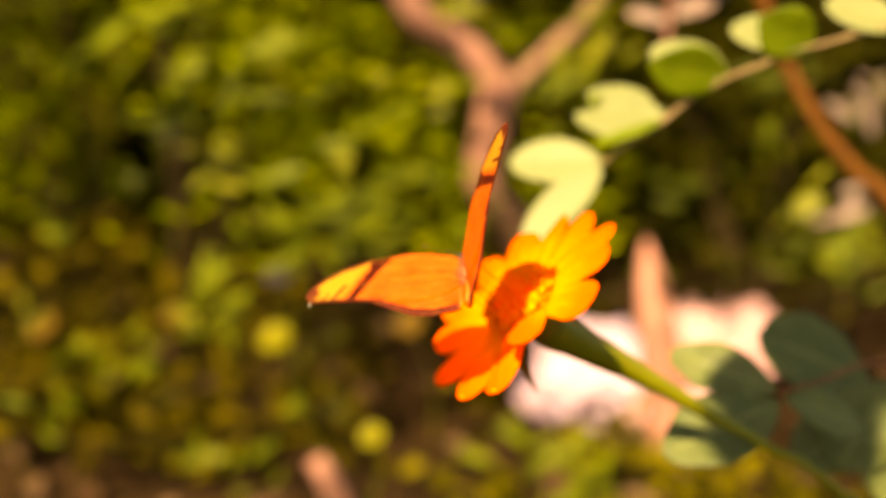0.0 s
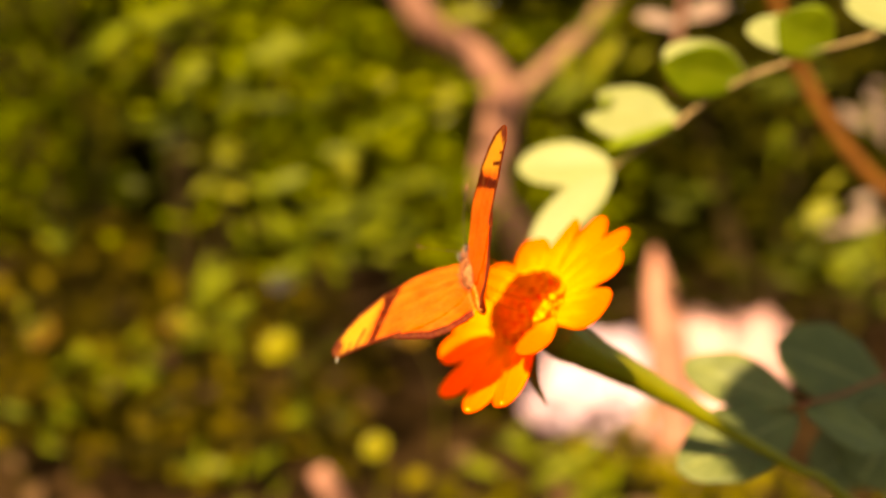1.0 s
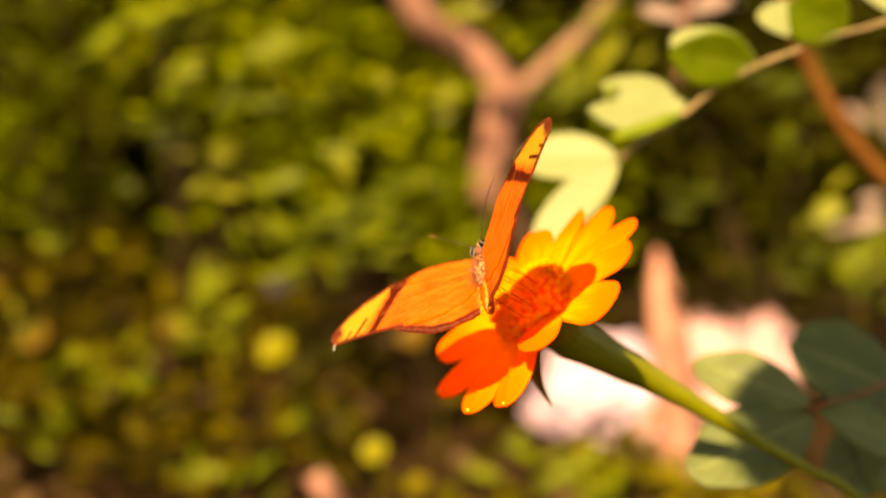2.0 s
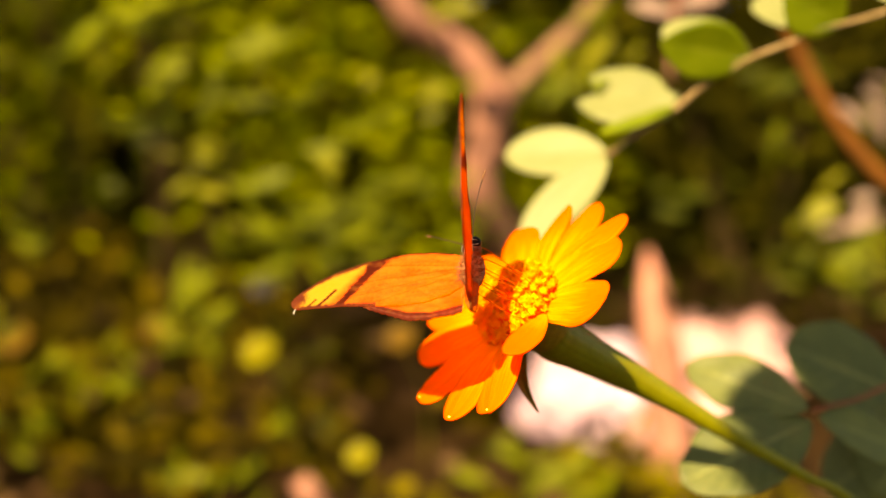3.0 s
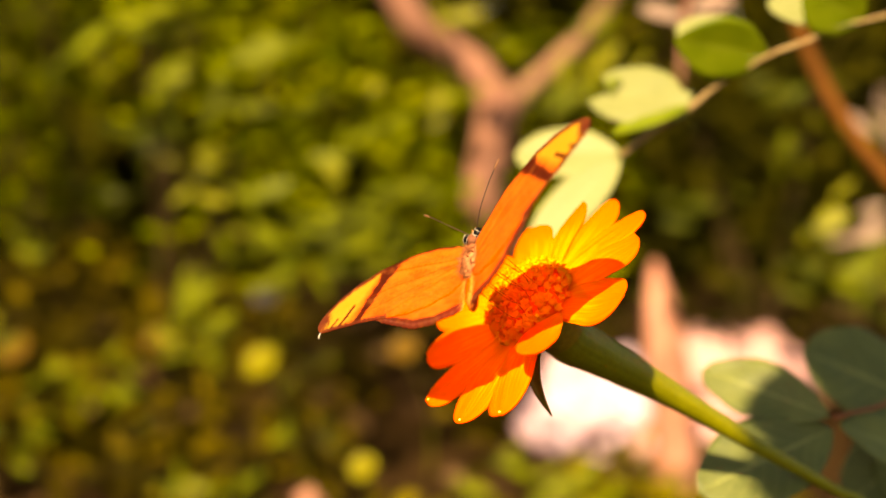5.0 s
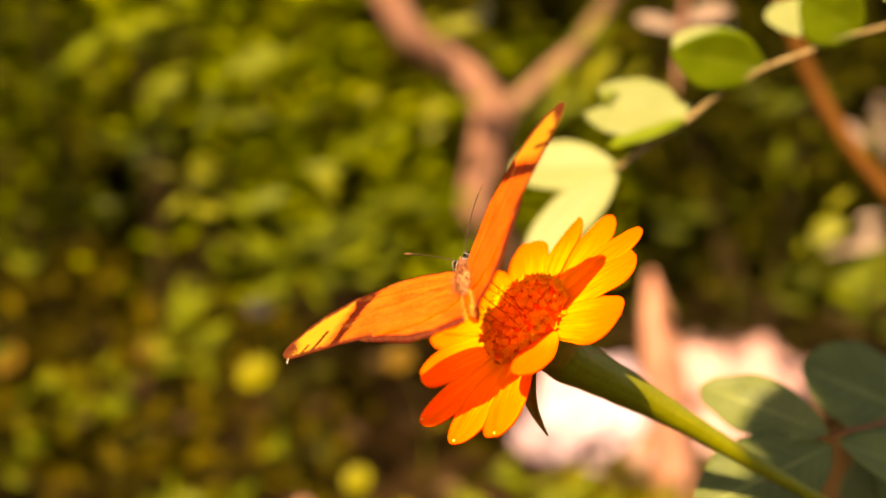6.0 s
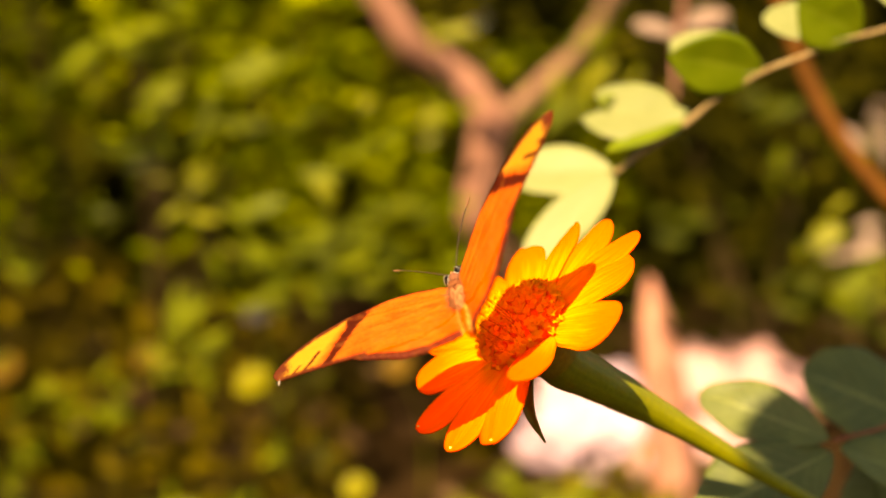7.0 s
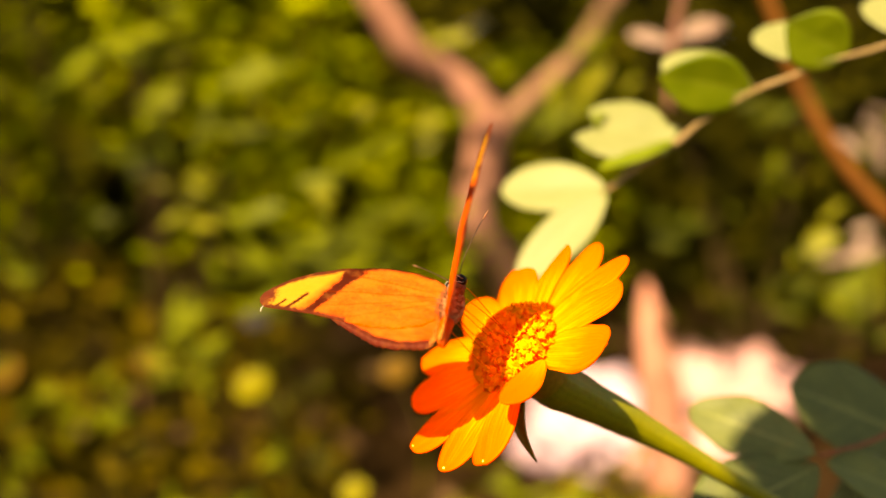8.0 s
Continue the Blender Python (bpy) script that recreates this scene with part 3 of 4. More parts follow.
def build_butterfly():
    bug = new("butterfly")
    bug.empty_display_size = 0.01
    bug.scale = (0.975, 0.975, 0.975)
    tagged(bug, "orange butterfly with brown-banded wings feeding on the flower", "butterfly")
    ORIGIN[bug] = Matrix()
    # thorax with a short coat of hair
    part("thorax", ball((0, 6.9 * MM, 0.2 * MM), (2.4 * MM, 5.6 * MM, 2.7 * MM), None, 18, 20, 0.08, 9), FUR, bug, "furry brown-orange thorax")
    verts, faces = [], []
    rng = random.Random(3)
    for _ in range(1100):
        a, b = rng.uniform(0, math.pi), rng.uniform(-0.3, math.pi + 0.3)
        d = Vector((math.sin(a) * math.cos(b), math.cos(a), math.sin(a) * math.sin(b)))
        p = Vector((d.x * 2.4, 6.9 + d.y * 5.5, 0.2 + d.z * 2.6)) * MM
        tip = p + (d + Vector((rng.gauss(0, 0.3), -0.5 + rng.gauss(0, 0.3), rng.gauss(0, 0.3)))) * rng.uniform(0.7, 1.5) * MM
        s = d.orthogonal().normalized() * 0.10 * MM
        k = len(verts)
        verts += [p - s, p + s, tip]
        faces.append((k, k + 1, k + 2))
    part("hair", (verts, faces), FUR, bug, "short tawny hairs", kind="stuff")
    verts, faces = [], []
    for _ in range(520):
        s = rng.choice((-1, 1))
        y = rng.uniform(-5.5, 7.0)
        p = Vector((s * rng.uniform(0.4, 1.3), y, 1.0 + rng.uniform(0, 0.7)))
        tip = p + Vector((s * rng.uniform(0.1, 1.6), -rng.uniform(1.2, 3.0), rng.uniform(0.0, 0.5)))
        k = len(verts)
        verts += [p * MM, (p + Vector((0.12, 0.03, 0))) * MM, tip * MM]
        faces.append((k, k + 1, k + 2))
    part("wing_root_hair", (verts, faces), GOLD_HAIR, bug, "golden hairs at the wing roots", kind="stuff")
    part("abdomen", tube(((0, 1.6 * MM, 0.2 * MM), (0, -0.8 * MM, 0.3 * MM), (0, -2.8 * MM, 0.2 * MM), (0, -4.2 * MM, -0.1 * MM), (0, -5.2 * MM, -0.4 * MM), (0, -5.8 * MM, -0.7 * MM)),
                         [k * MM for k in (1.5, 1.5, 1.4, 1.2, 0.9, 0.35)], 16, 8, 0.10), BELLY, bug, "slender tan-orange abdomen")
    head = part("head", ball((0, 13.8 * MM, 0.4 * MM), (1.9 * MM, 1.8 * MM, 1.8 * MM), None, 12, 16, 0.06, 6), HEAD_FUR, bug, "small brown head")
    for s in (-1, 1):
        part("eye", ball((s * 1.55 * MM, 14.4 * MM, 0.95 * MM), (1.15 * MM, 1.4 * MM, 1.4 * MM), None, 10, 14), EYE_DARK, head, "glossy black eye")
        part("eye_rim", tube(((s * 0.75 * MM, 14.8 * MM, 2.0 * MM), (s * 0.95 * MM, 13.6 * MM, 2.1 * MM), (s * 1.75 * MM, 13.0 * MM, 1.6 * MM), (s * 2.4 * MM, 13.2 * MM, 0.7 * MM)), [0.03 * MM, 0.065 * MM, 0.065 * MM, 0.03 * MM], 8, 5), EYE_PALE, head, "white streak beside the eye")
        part("eye_rim", tube(((s * 1.3 * MM, 15.5 * MM, 1.9 * MM), (s * 1.55 * MM, 14.8 * MM, 2.4 * MM), (s * 2.1 * MM, 14.0 * MM, 2.1 * MM), (s * 2.6 * MM, 13.7 * MM, 1.3 * MM)), [0.03 * MM, 0.065 * MM, 0.065 * MM, 0.03 * MM], 8, 5), EYE_PALE, head, "white streak across the eye")
        part("palp", tube(((s * 0.5 * MM, 15.1 * MM, 0.2 * MM), (s * 0.6 * MM, 16.1 * MM, 0.7 * MM), (s * 0.55 * MM, 16.7 * MM, 1.3 * MM)), [0.35 * MM, 0.32 * MM, 0.1 * MM], 8, 5), FUR, head, "short brown feeler beside the tongue")
        horn = part("antenna", tube(((s * 0.6 * MM, 15.0 * MM, 1.2 * MM), (s * 4.3 * MM, 18.4 * MM, 3.6 * MM), (s * 8.3 * MM, 22.5 * MM, 5.2 * MM), (s * 10.7 * MM, 24.9 * MM, 5.8 * MM)), [0.13 * MM, 0.11 * MM, 0.11 * MM, 0.14 * MM], 8, 8), HORN, bug, "thin dark antenna")
        part("club", tube(((s * 10.1 * MM, 24.3 * MM, 5.65 * MM), (s * 10.95 * MM, 25.15 * MM, 5.85 * MM), (s * 11.8 * MM, 26.0 * MM, 6.0 * MM)), [0.14 * MM, 0.27 * MM, 0.12 * MM], 8, 5), CLUB, horn, "tawny club")
        for y, out, down, fwd in ((9.0, 2.2, -13.5, 2.5), (6.5, 2.6, -13.5, 0.3), (4.2, 2.2, -13.0, -2.5)):
            part("leg", tube(((s * 1.4 * MM, y * MM, -1.6 * MM), (s * (out - 0.6) * MM, (y + 0.6 * fwd) * MM, -2.0 * MM), (s * (out - 0.3) * MM, (y + 0.9 * fwd) * MM, (down + 2) * MM), (s * (out - 1.4) * MM, (y + fwd) * MM, (down - 1.5) * MM)),
                             [0.15 * MM, 0.09 * MM, 0.07 * MM, 0.04 * MM], 7, 5), BELLY, bug, "thin orange-brown leg")
    part("tongue", tube(((0, 15.2 * MM, -0.5 * MM), (0, 16.2 * MM, -3.0 * MM), (0, 15.2 * MM, -9.5 * MM), (0, 14.2 * MM, -17.5 * MM)), [0.13 * MM, 0.10 * MM, 0.08 * MM, 0.05 * MM], 7, 6), BELLY, bug, "thin brown feeding tongue")
    wings = []
    for s in (-1, 1):
        fore = new("forewing", wing_mesh("forewing", wing_outline, fore_pigment, s, 41.4, 0.0, 160, 80))
        fore.parent = bug
        tagged(fore, "orange forewing with a brown band and yellow tip")
        hind = new("hindwing", wing_mesh("hindwing", hind_outline, hind_pigment, s, 23.0, -0.22, 90, 56))
        hind.parent = fore
        tagged(hind, "orange hindwing with a scalloped brown border")
        if s < 0:
            part("frayed_flake", tube(((-39.6 * MM, 5.9 * MM, 0), (-39.9 * MM, 5.0 * MM, -0.1 * MM), (-39.8 * MM, 4.4 * MM, -0.2 * MM)), (0.12 * MM, 0.16 * MM, 0.06 * MM), 7, 4), EYE_PALE, fore, "pale frayed flake at the wing tip")
        wings.append(fore)
    return bug, wings


# ---- the leafy twig behind the flower ----
def build_twig():
    twig = thing("leafy_twig", (0.42, 0.44, 0.0), "slender tan twig with paired rounded pale-green leaflets", "twig")
    part("stem", tube(((0.0572, 0.436, 0.3588), (0.0655, 0.433, 0.3660), (0.0775, 0.4335, 0.3738), (0.0864, 0.432, 0.3815), (0.0995, 0.43, 0.3898), (0.1114, 0.43, 0.3945),
                       (0.13, 0.43, 0.4011), (0.20, 0.43, 0.412), (0.33, 0.43, 0.37), (0.41, 0.44, 0.18), (0.42, 0.44, -0.02)),
                      [k * MM for k in (0.95, 1.0, 0.95, 0.75, 0.75, 0.75, 0.65, 1.0, 2.4, 3.4, 4.0)], 10, 8, 0.12), TWIG, twig, "tan woody stem with small nodes")
    # leaflets turned from the sun take the darker green as painted shade
    sunny, plainer = "rounded leaflet coloured paler yellow-green for full sun", "rounded leaflet turned from the sun, coloured deeper green for shade"
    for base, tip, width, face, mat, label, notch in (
            ((0.0575, 0.44, 0.3594), (0.0242, 0.448, 0.3585), 0.0185, (-0.15, -0.8, 0.6), SUN_PALE_LEAF, sunny, 0),
            ((0.0576, 0.438, 0.3579), (0.0285, 0.424, 0.3332), 0.0150, (-0.3, -0.85, 0.35), SUN_PALE_LEAF, sunny, 0),
            ((0.0774, 0.434, 0.3743), (0.0500, 0.450, 0.3800), 0.0235, (-0.1, -0.75, 0.65), SUN_PALE_LEAF, sunny, 0.3),
            ((0.0778, 0.4335, 0.3746), (0.0532, 0.4315, 0.3672), 0.0125, (-0.25, -0.30, 0.93), SHADE_GREEN_LEAF, plainer, 0),
            ((0.1003, 0.43, 0.3903), (0.0712, 0.424, 0.3945), 0.0205, (0.1, -0.9, -0.35), SHADE_GREEN_LEAF, plainer, 0),
            ((0.1003, 0.43, 0.3907), (0.0750, 0.445, 0.4005), 0.018, (-0.1, -0.7, 0.7), SUN_PALE_LEAF, sunny, 0),
            ((0.1291, 0.43, 0.4011), (0.1085, 0.424, 0.4100), 0.0205, (0.1, -0.9, -0.35), SHADE_GREEN_LEAF, plainer, 0),
            ((0.1291, 0.43, 0.4011), (0.1035, 0.445, 0.4085), 0.018, (-0.1, -0.7, 0.7), SUN_PALE_LEAF, sunny, 0),
            ((0.160, 0.43, 0.4075), (0.1350, 0.437, 0.417), 0.018, (-0.1, -0.7, 0.7), SUN_PALE_LEAF, sunny, 0),
            ((0.0775, 0.434, 0.3735), (0.0815, 0.446, 0.3655), 0.004, (-0.5, -0.7, 0.4), SHADE_GREEN_LEAF, "small folded young leaflet", 0)):
        part("leaflet", blade(base, tip, width, face, 0.5, 0.10, 0.06, 22, 10, 0.00025, 0.05, notch, 0.28 if notch else 0.8 if mat is SHADE_GREEN_LEAF else 0.5), mat, twig, label)


    # the bitten edge of one leaflet, curled up
    curl = [Vector((0.0562, 0.4465, 0.380)) + Vector((math.cos(a), -0.25 * a / 6, math.sin(a))) * (0.0023 - 0.0002 * a) for a in (0.3, 1.3, 2.3, 3.3, 4.3, 5.3)]
    part("curled_edge", tube(curl, (0.0004, 0.0008, 0.0010, 0.0010, 0.0008, 0.0003), 8, 5), SHADE_GREEN_LEAF, twig, "green curled edge of a leaflet")


# ---- the broad-leaved plant under the stem ----
def build_broad_plant():
    plant = thing("broad_leaf_plant", (0.20, 0.42, 0.0), "low plant with broad grey-green leaflets on reddish stalks", "plant")
    node = Vector((0.106, 0.366, 0.296))
    part("stalk", tube((node, (0.118, 0.37, 0.2975), (0.15, 0.385, 0.298), (0.185, 0.405, 0.25), (0.20, 0.42, 0.12), (0.20, 0.42, -0.02)), [k * MM for k in (0.5, 0.6, 0.8, 1.4, 2.0, 2.6)], 10, 7, 0.1), PETIOLE, plant, "thin reddish leaf stalk")
    for base, tip, width, face in (
            (node + Vector((-0.001, 0, 0.0005)), (0.0745, 0.385, 0.3045), 0.0180, (-0.1, -0.75, 0.62)),
            (node + Vector((0, 0, -0.003)), (0.0680, 0.352, 0.2815), 0.0250, (-0.1, -0.65, 0.72)),
            ((0.147, 0.402, 0.288), (0.1085, 0.400, 0.3060), 0.032, (0.1, -0.72, 0.7)),
            (node + Vector((0.002, 0, -0.002)), (0.1370, 0.372, 0.2825), 0.0165, (0.1, -0.65, 0.75)),
            ((0.15, 0.39, 0.292), (0.1330, 0.386, 0.2620), 0.030, (0.1, -0.7, 0.7)),
            ((0.152, 0.40, 0.283), (0.1215, 0.395, 0.2600), 0.026, (0.0, -0.65, 0.75)),
            ((0.158, 0.395, 0.280), (0.1520, 0.380, 0.2500), 0.030, (0.1, -0.7, 0.7)),
            ((0.165, 0.40, 0.30), (0.190, 0.40, 0.3150), 0.028, (0.2, -0.7, 0.7))):
        part("leaflet", blade(base, tip, width, face, 0.52, 0.08, 0.05, 22, 12, 0.0003, 0.11, 0, 0.55), BROAD_LEAF, plant, "broad grey-green leaflet, partly shaded")


# ---- branch overhead that shades the plant ----
def build_branch():
    branch = thing("overhanging_branch", (0.62, -0.16, 0.0), "leafy branch arching over from beside the flower", "branch")
    part("stem", tube(((0.62, -0.16, -0.03), (0.60, -0.15, 0.5), (0.45, -0.1, 0.8), (0.2, -0.05, 0.83), (0.02, -0.02, 0.80)), (0.012, 0.010, 0.007, 0.004, 0.002), 10, 8, 0.15), BROWN_BARK, branch)
    side = (Vector((1, 0, 0)) - SUN * SUN.x).normalized()
    rise = SUN.cross(side)
    rng = random.Random(21)
    for x, y, z, a in ((0.1045, 0.370, 0.299, 10), (0.125, 0.40, 0.303, -25), (0.134, 0.40, 0.313, 15), (0.134, 0.40, 0.291, -35), (0.108, 0.362, 0.285, 60), (0.121, 0.367, 0.286, 30), (0.103, 0.354, 0.278, -30), (0.114, 0.354, 0.271, -33), (0.160, 0.40, 0.30, 60)):
        p = Vector((x, y, z)) + SUN * rng.uniform(0.60, 0.70)
        way = (side * math.cos(radians(a)) + rise * math.sin(radians(a))) * 0.023
        part("leaf", blade(p + way, p - way, 0.030, SUN, 0.5, 0.1, 0.06, 12, 6, 0.0003, 0.1), DIM_LEAF, branch)


# ---- stems, stones and small flowers behind ----
def build_behind():
    cane = thing("brown_cane", (0.335, 0.66, 0.0), "leaning smooth orange-brown cane", "plant stem")
    part("cane", tube(((0.099, 0.696, 0.641), (0.151, 0.69, 0.484), (0.1797, 0.69, 0.41), (0.1933, 0.69, 0.3787), (0.2113, 0.684, 0.3471), (0.2317, 0.678, 0.3216), (0.258, 0.672, 0.296), (0.31, 0.666, 0.207), (0.339, 0.66, 0.08), (0.344, 0.66, -0.02)),
                      [k * MM for k in (3.4, 3.6, 3.9, 4.0, 4.1, 4.2, 4.4, 4.8, 5.4, 6.0)], 14, 6, 0.12), BROWN_BARK, cane)
    tree = thing("forked_sapling", (0.128, 1.33, 0.0), "pinkish-brown sapling trunk that forks in two", "sapling")
    part("trunk", tube(((0.128, 1.33, -0.03), (0.118, 1.30, 0.08), (0.076, 1.22, 0.17), (0.0395, 1.16, 0.2357), (0.0457, 1.15, 0.2924), (0.0500, 1.145, 0.325), (0.036, 1.14, 0.352), (0.0095, 1.13, 0.3745), (-0.0352, 1.1, 0.4157), (-0.09, 1.08, 0.56), (-0.11, 1.08, 0.9)),
                       [k * MM for k in (20, 19, 18, 17, 17, 18, 16, 14.5, 14, 12, 9)], 16, 6, 0.18), PINK_BARK, tree)
    part("limb", tube(((0.0500, 1.15, 0.318), (0.0959, 1.17, 0.3576), (0.1493, 1.2, 0.4136), (0.21, 1.22, 0.55), (0.22, 1.24, 0.85)), [k * MM for k in (11, 8.5, 7.5, 6.5, 5)], 14, 6, 0.18, 5), LIMB_BARK, tree)
    pole = thing("pink_stem", (0.211, 1.05, 0.0), "upright pinkish bare plant stem", "plant stem")
    part("stem", tube(((0.208, 1.05, -0.03), (0.202, 1.05, 0.05), (0.194, 1.05, 0.11), (0.187, 1.05, 0.155), (0.184, 1.055, 0.175), (0.182, 1.06, 0.192), (0.181, 1.06, 0.203)), [k * MM for k in (18, 18, 18.5, 14.5, 10, 6, 2)], 14, 6, 0.2, 2), ROSY_STEM, pole)
    for z, a in ((0.07, 0.4), (0.12, 2.2), (0.165, 4.0)):
        p = Vector((0.201 - 0.1 * (z - 0.09), 1.04, z))
        part("bud", tube((p, p + Vector((0.012 * math.cos(a), -0.012, 0.01)), p + Vector((0.02 * math.cos(a), -0.014, 0.026))), (0.005, 0.004, 0.001), 8, 5), ROSY_STEM, pole, "small side bud")
    dry = part("side_twig", tube(((0.1397, 0.6926, 0.49), (0.135, 0.70, 0.448), (0.1306, 0.7143, 0.4056), (0.1288, 0.7143, 0.3658)), (0.0026, 0.0024, 0.0021, 0.001), 9, 6, 0.15), PINK_BARK, cane, "thin pinkish dry side twig")
    for base, tip, width in (((0.1306, 0.7143, 0.402), (0.106, 0.708, 0.409), 0.012), ((0.1312, 0.7143, 0.4056), (0.1566, 0.7143, 0.4153), 0.0145)):
        part("withered_leaf", blade(base, tip, width, SUN, 0.5, 0.15, 0.1, 10, 6, 0.0003, 0.12), DRY_LEAF, dry, "pale pinkish withered leaf")
    stub = thing("cut_stub", (-0.077, 0.92, 0.0), "short cut pink-brown stem stub in the soil", "stump")
    part("stub", tube(((-0.070, 0.925, -0.03), (-0.0766, 0.92, -0.0017), (-0.0915, 0.9, 0.0455), (-0.101, 0.9, 0.060)), [k * MM for k in (12, 11, 9.5, 8.5)], 12, 5, 0.15, 7), PINK_BARK, stub)
    for at, size in (((0.148, 1.20, 0.030), (0.075, 0.06, 0.055)), ((0.315, 1.32, 0.030), (0.085, 0.07, 0.045)), ((0.235, 1.16, 0.006), (0.065, 0.05, 0.045))):
        ob = new("stone", mesh_of("stone", *ball((0, 0, 0), size, None, 30, 40, 0.30, 2.2), STONE if at[0] < 0.2 else PINK_STONE))
        ob.location = at
        tagged(ob, "pale sun-bleached stone on the soil" if at[0] < 0.2 else "dusty pink stone on the soil", "stone", "pale stones on the ground")
    small = (((-0.131, 0.92, 0.153), 0.014, YELLOW, "small bright yellow flower on a thin stalk"), ((-0.049, 0.80, 0.117), 0.010, YELLOW, "small bright yellow flower on a thin stalk"),
             ((-0.341, 1.0, 0.14), 0.014, ORANGE, "small orange-yellow flower on a thin stalk"), ((-0.239, 1.05, 0.137), 0.011, ORANGE, "small orange-yellow flower on a thin stalk"),
             ((-0.028, 1.00, 0.142), 0.013, ORANGE, "small orange-yellow flower on a thin stalk"), ((-0.138, 1.0, 0.186), 0.012, MAUVE, "small greyish mauve flower on a thin stalk"))
    for k, (at, r, mat, label) in enumerate(small):
        at = Vector(at)
        foot = Vector((at.x + 0.02 * (-1) ** k, at.y + 0.12, 0))
        bloom = thing("wild_flower", foot, label, "flower", "small wild flowers")
        part("stalk", tube((foot - Vector((0, 0, 0.02)), foot.lerp(at, 0.5) + Vector((0.01, 0, 0)), at + SUN * -0.004), (0.0016, 0.0014, 0.0012), 7, 6), GREEN_STEM, bloom)
        n = SUN.copy()
        e1 = n.orthogonal().normalized()
        e2 = n.cross(e1)
        for s in range(7):
            a = 2 * math.pi * s / 7 + k
            d = e1 * math.cos(a) + e2 * math.sin(a)
            part("petal", blade(at + d * r * 0.15, at + d * r + n * r * 0.2, r * 0.85, n, 0.6, 0.1, 0.05, 6, 4, 0.0004), mat, bloom)
        part("centre", ball(at + n * 0.001, (r * 0.28, r * 0.28, r * 0.28), None, 7, 9), mat, bloom)


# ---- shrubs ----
# last number of each row: tone, how sunlit the leaf's colour is made
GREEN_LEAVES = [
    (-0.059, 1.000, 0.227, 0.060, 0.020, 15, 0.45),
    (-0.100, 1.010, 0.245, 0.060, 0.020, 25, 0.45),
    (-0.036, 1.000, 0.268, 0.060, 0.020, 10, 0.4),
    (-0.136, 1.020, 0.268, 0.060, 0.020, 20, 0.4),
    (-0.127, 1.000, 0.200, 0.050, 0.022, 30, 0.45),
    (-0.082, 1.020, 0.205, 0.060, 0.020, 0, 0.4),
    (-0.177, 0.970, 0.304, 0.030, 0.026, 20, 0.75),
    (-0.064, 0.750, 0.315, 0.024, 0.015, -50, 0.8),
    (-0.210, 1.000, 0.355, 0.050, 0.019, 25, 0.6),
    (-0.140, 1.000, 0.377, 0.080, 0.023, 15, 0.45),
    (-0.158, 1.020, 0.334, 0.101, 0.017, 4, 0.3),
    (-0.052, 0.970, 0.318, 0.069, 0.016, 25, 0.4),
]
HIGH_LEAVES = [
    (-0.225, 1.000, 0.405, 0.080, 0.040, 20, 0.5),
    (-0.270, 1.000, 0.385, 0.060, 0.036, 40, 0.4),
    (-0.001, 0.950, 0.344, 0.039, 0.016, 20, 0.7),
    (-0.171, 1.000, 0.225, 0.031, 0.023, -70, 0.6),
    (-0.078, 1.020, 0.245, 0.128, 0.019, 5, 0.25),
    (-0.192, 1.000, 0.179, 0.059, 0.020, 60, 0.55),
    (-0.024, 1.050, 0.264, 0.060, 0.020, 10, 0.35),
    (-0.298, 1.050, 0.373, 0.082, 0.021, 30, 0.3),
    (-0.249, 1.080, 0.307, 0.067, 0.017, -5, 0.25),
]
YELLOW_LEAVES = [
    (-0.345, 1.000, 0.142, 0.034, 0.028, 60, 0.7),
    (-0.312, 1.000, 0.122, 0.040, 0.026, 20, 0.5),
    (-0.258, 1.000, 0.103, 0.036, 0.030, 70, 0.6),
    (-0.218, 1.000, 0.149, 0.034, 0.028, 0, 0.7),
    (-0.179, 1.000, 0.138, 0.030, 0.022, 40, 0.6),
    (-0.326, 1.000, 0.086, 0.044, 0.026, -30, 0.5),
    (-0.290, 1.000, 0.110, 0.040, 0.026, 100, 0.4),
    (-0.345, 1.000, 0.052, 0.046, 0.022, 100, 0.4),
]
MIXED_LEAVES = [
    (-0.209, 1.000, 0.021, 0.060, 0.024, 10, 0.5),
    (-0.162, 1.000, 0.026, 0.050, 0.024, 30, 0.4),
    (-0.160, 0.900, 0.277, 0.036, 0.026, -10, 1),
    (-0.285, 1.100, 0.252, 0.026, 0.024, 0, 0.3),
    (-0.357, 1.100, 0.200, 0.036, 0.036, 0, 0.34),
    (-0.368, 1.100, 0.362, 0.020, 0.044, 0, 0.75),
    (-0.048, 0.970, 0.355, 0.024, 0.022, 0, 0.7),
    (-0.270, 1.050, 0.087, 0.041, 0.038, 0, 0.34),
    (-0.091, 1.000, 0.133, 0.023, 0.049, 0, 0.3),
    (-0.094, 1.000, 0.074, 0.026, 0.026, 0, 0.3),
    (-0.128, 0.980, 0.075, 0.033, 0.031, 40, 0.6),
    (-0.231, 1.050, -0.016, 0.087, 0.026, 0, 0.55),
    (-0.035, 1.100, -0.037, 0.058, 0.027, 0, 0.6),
]
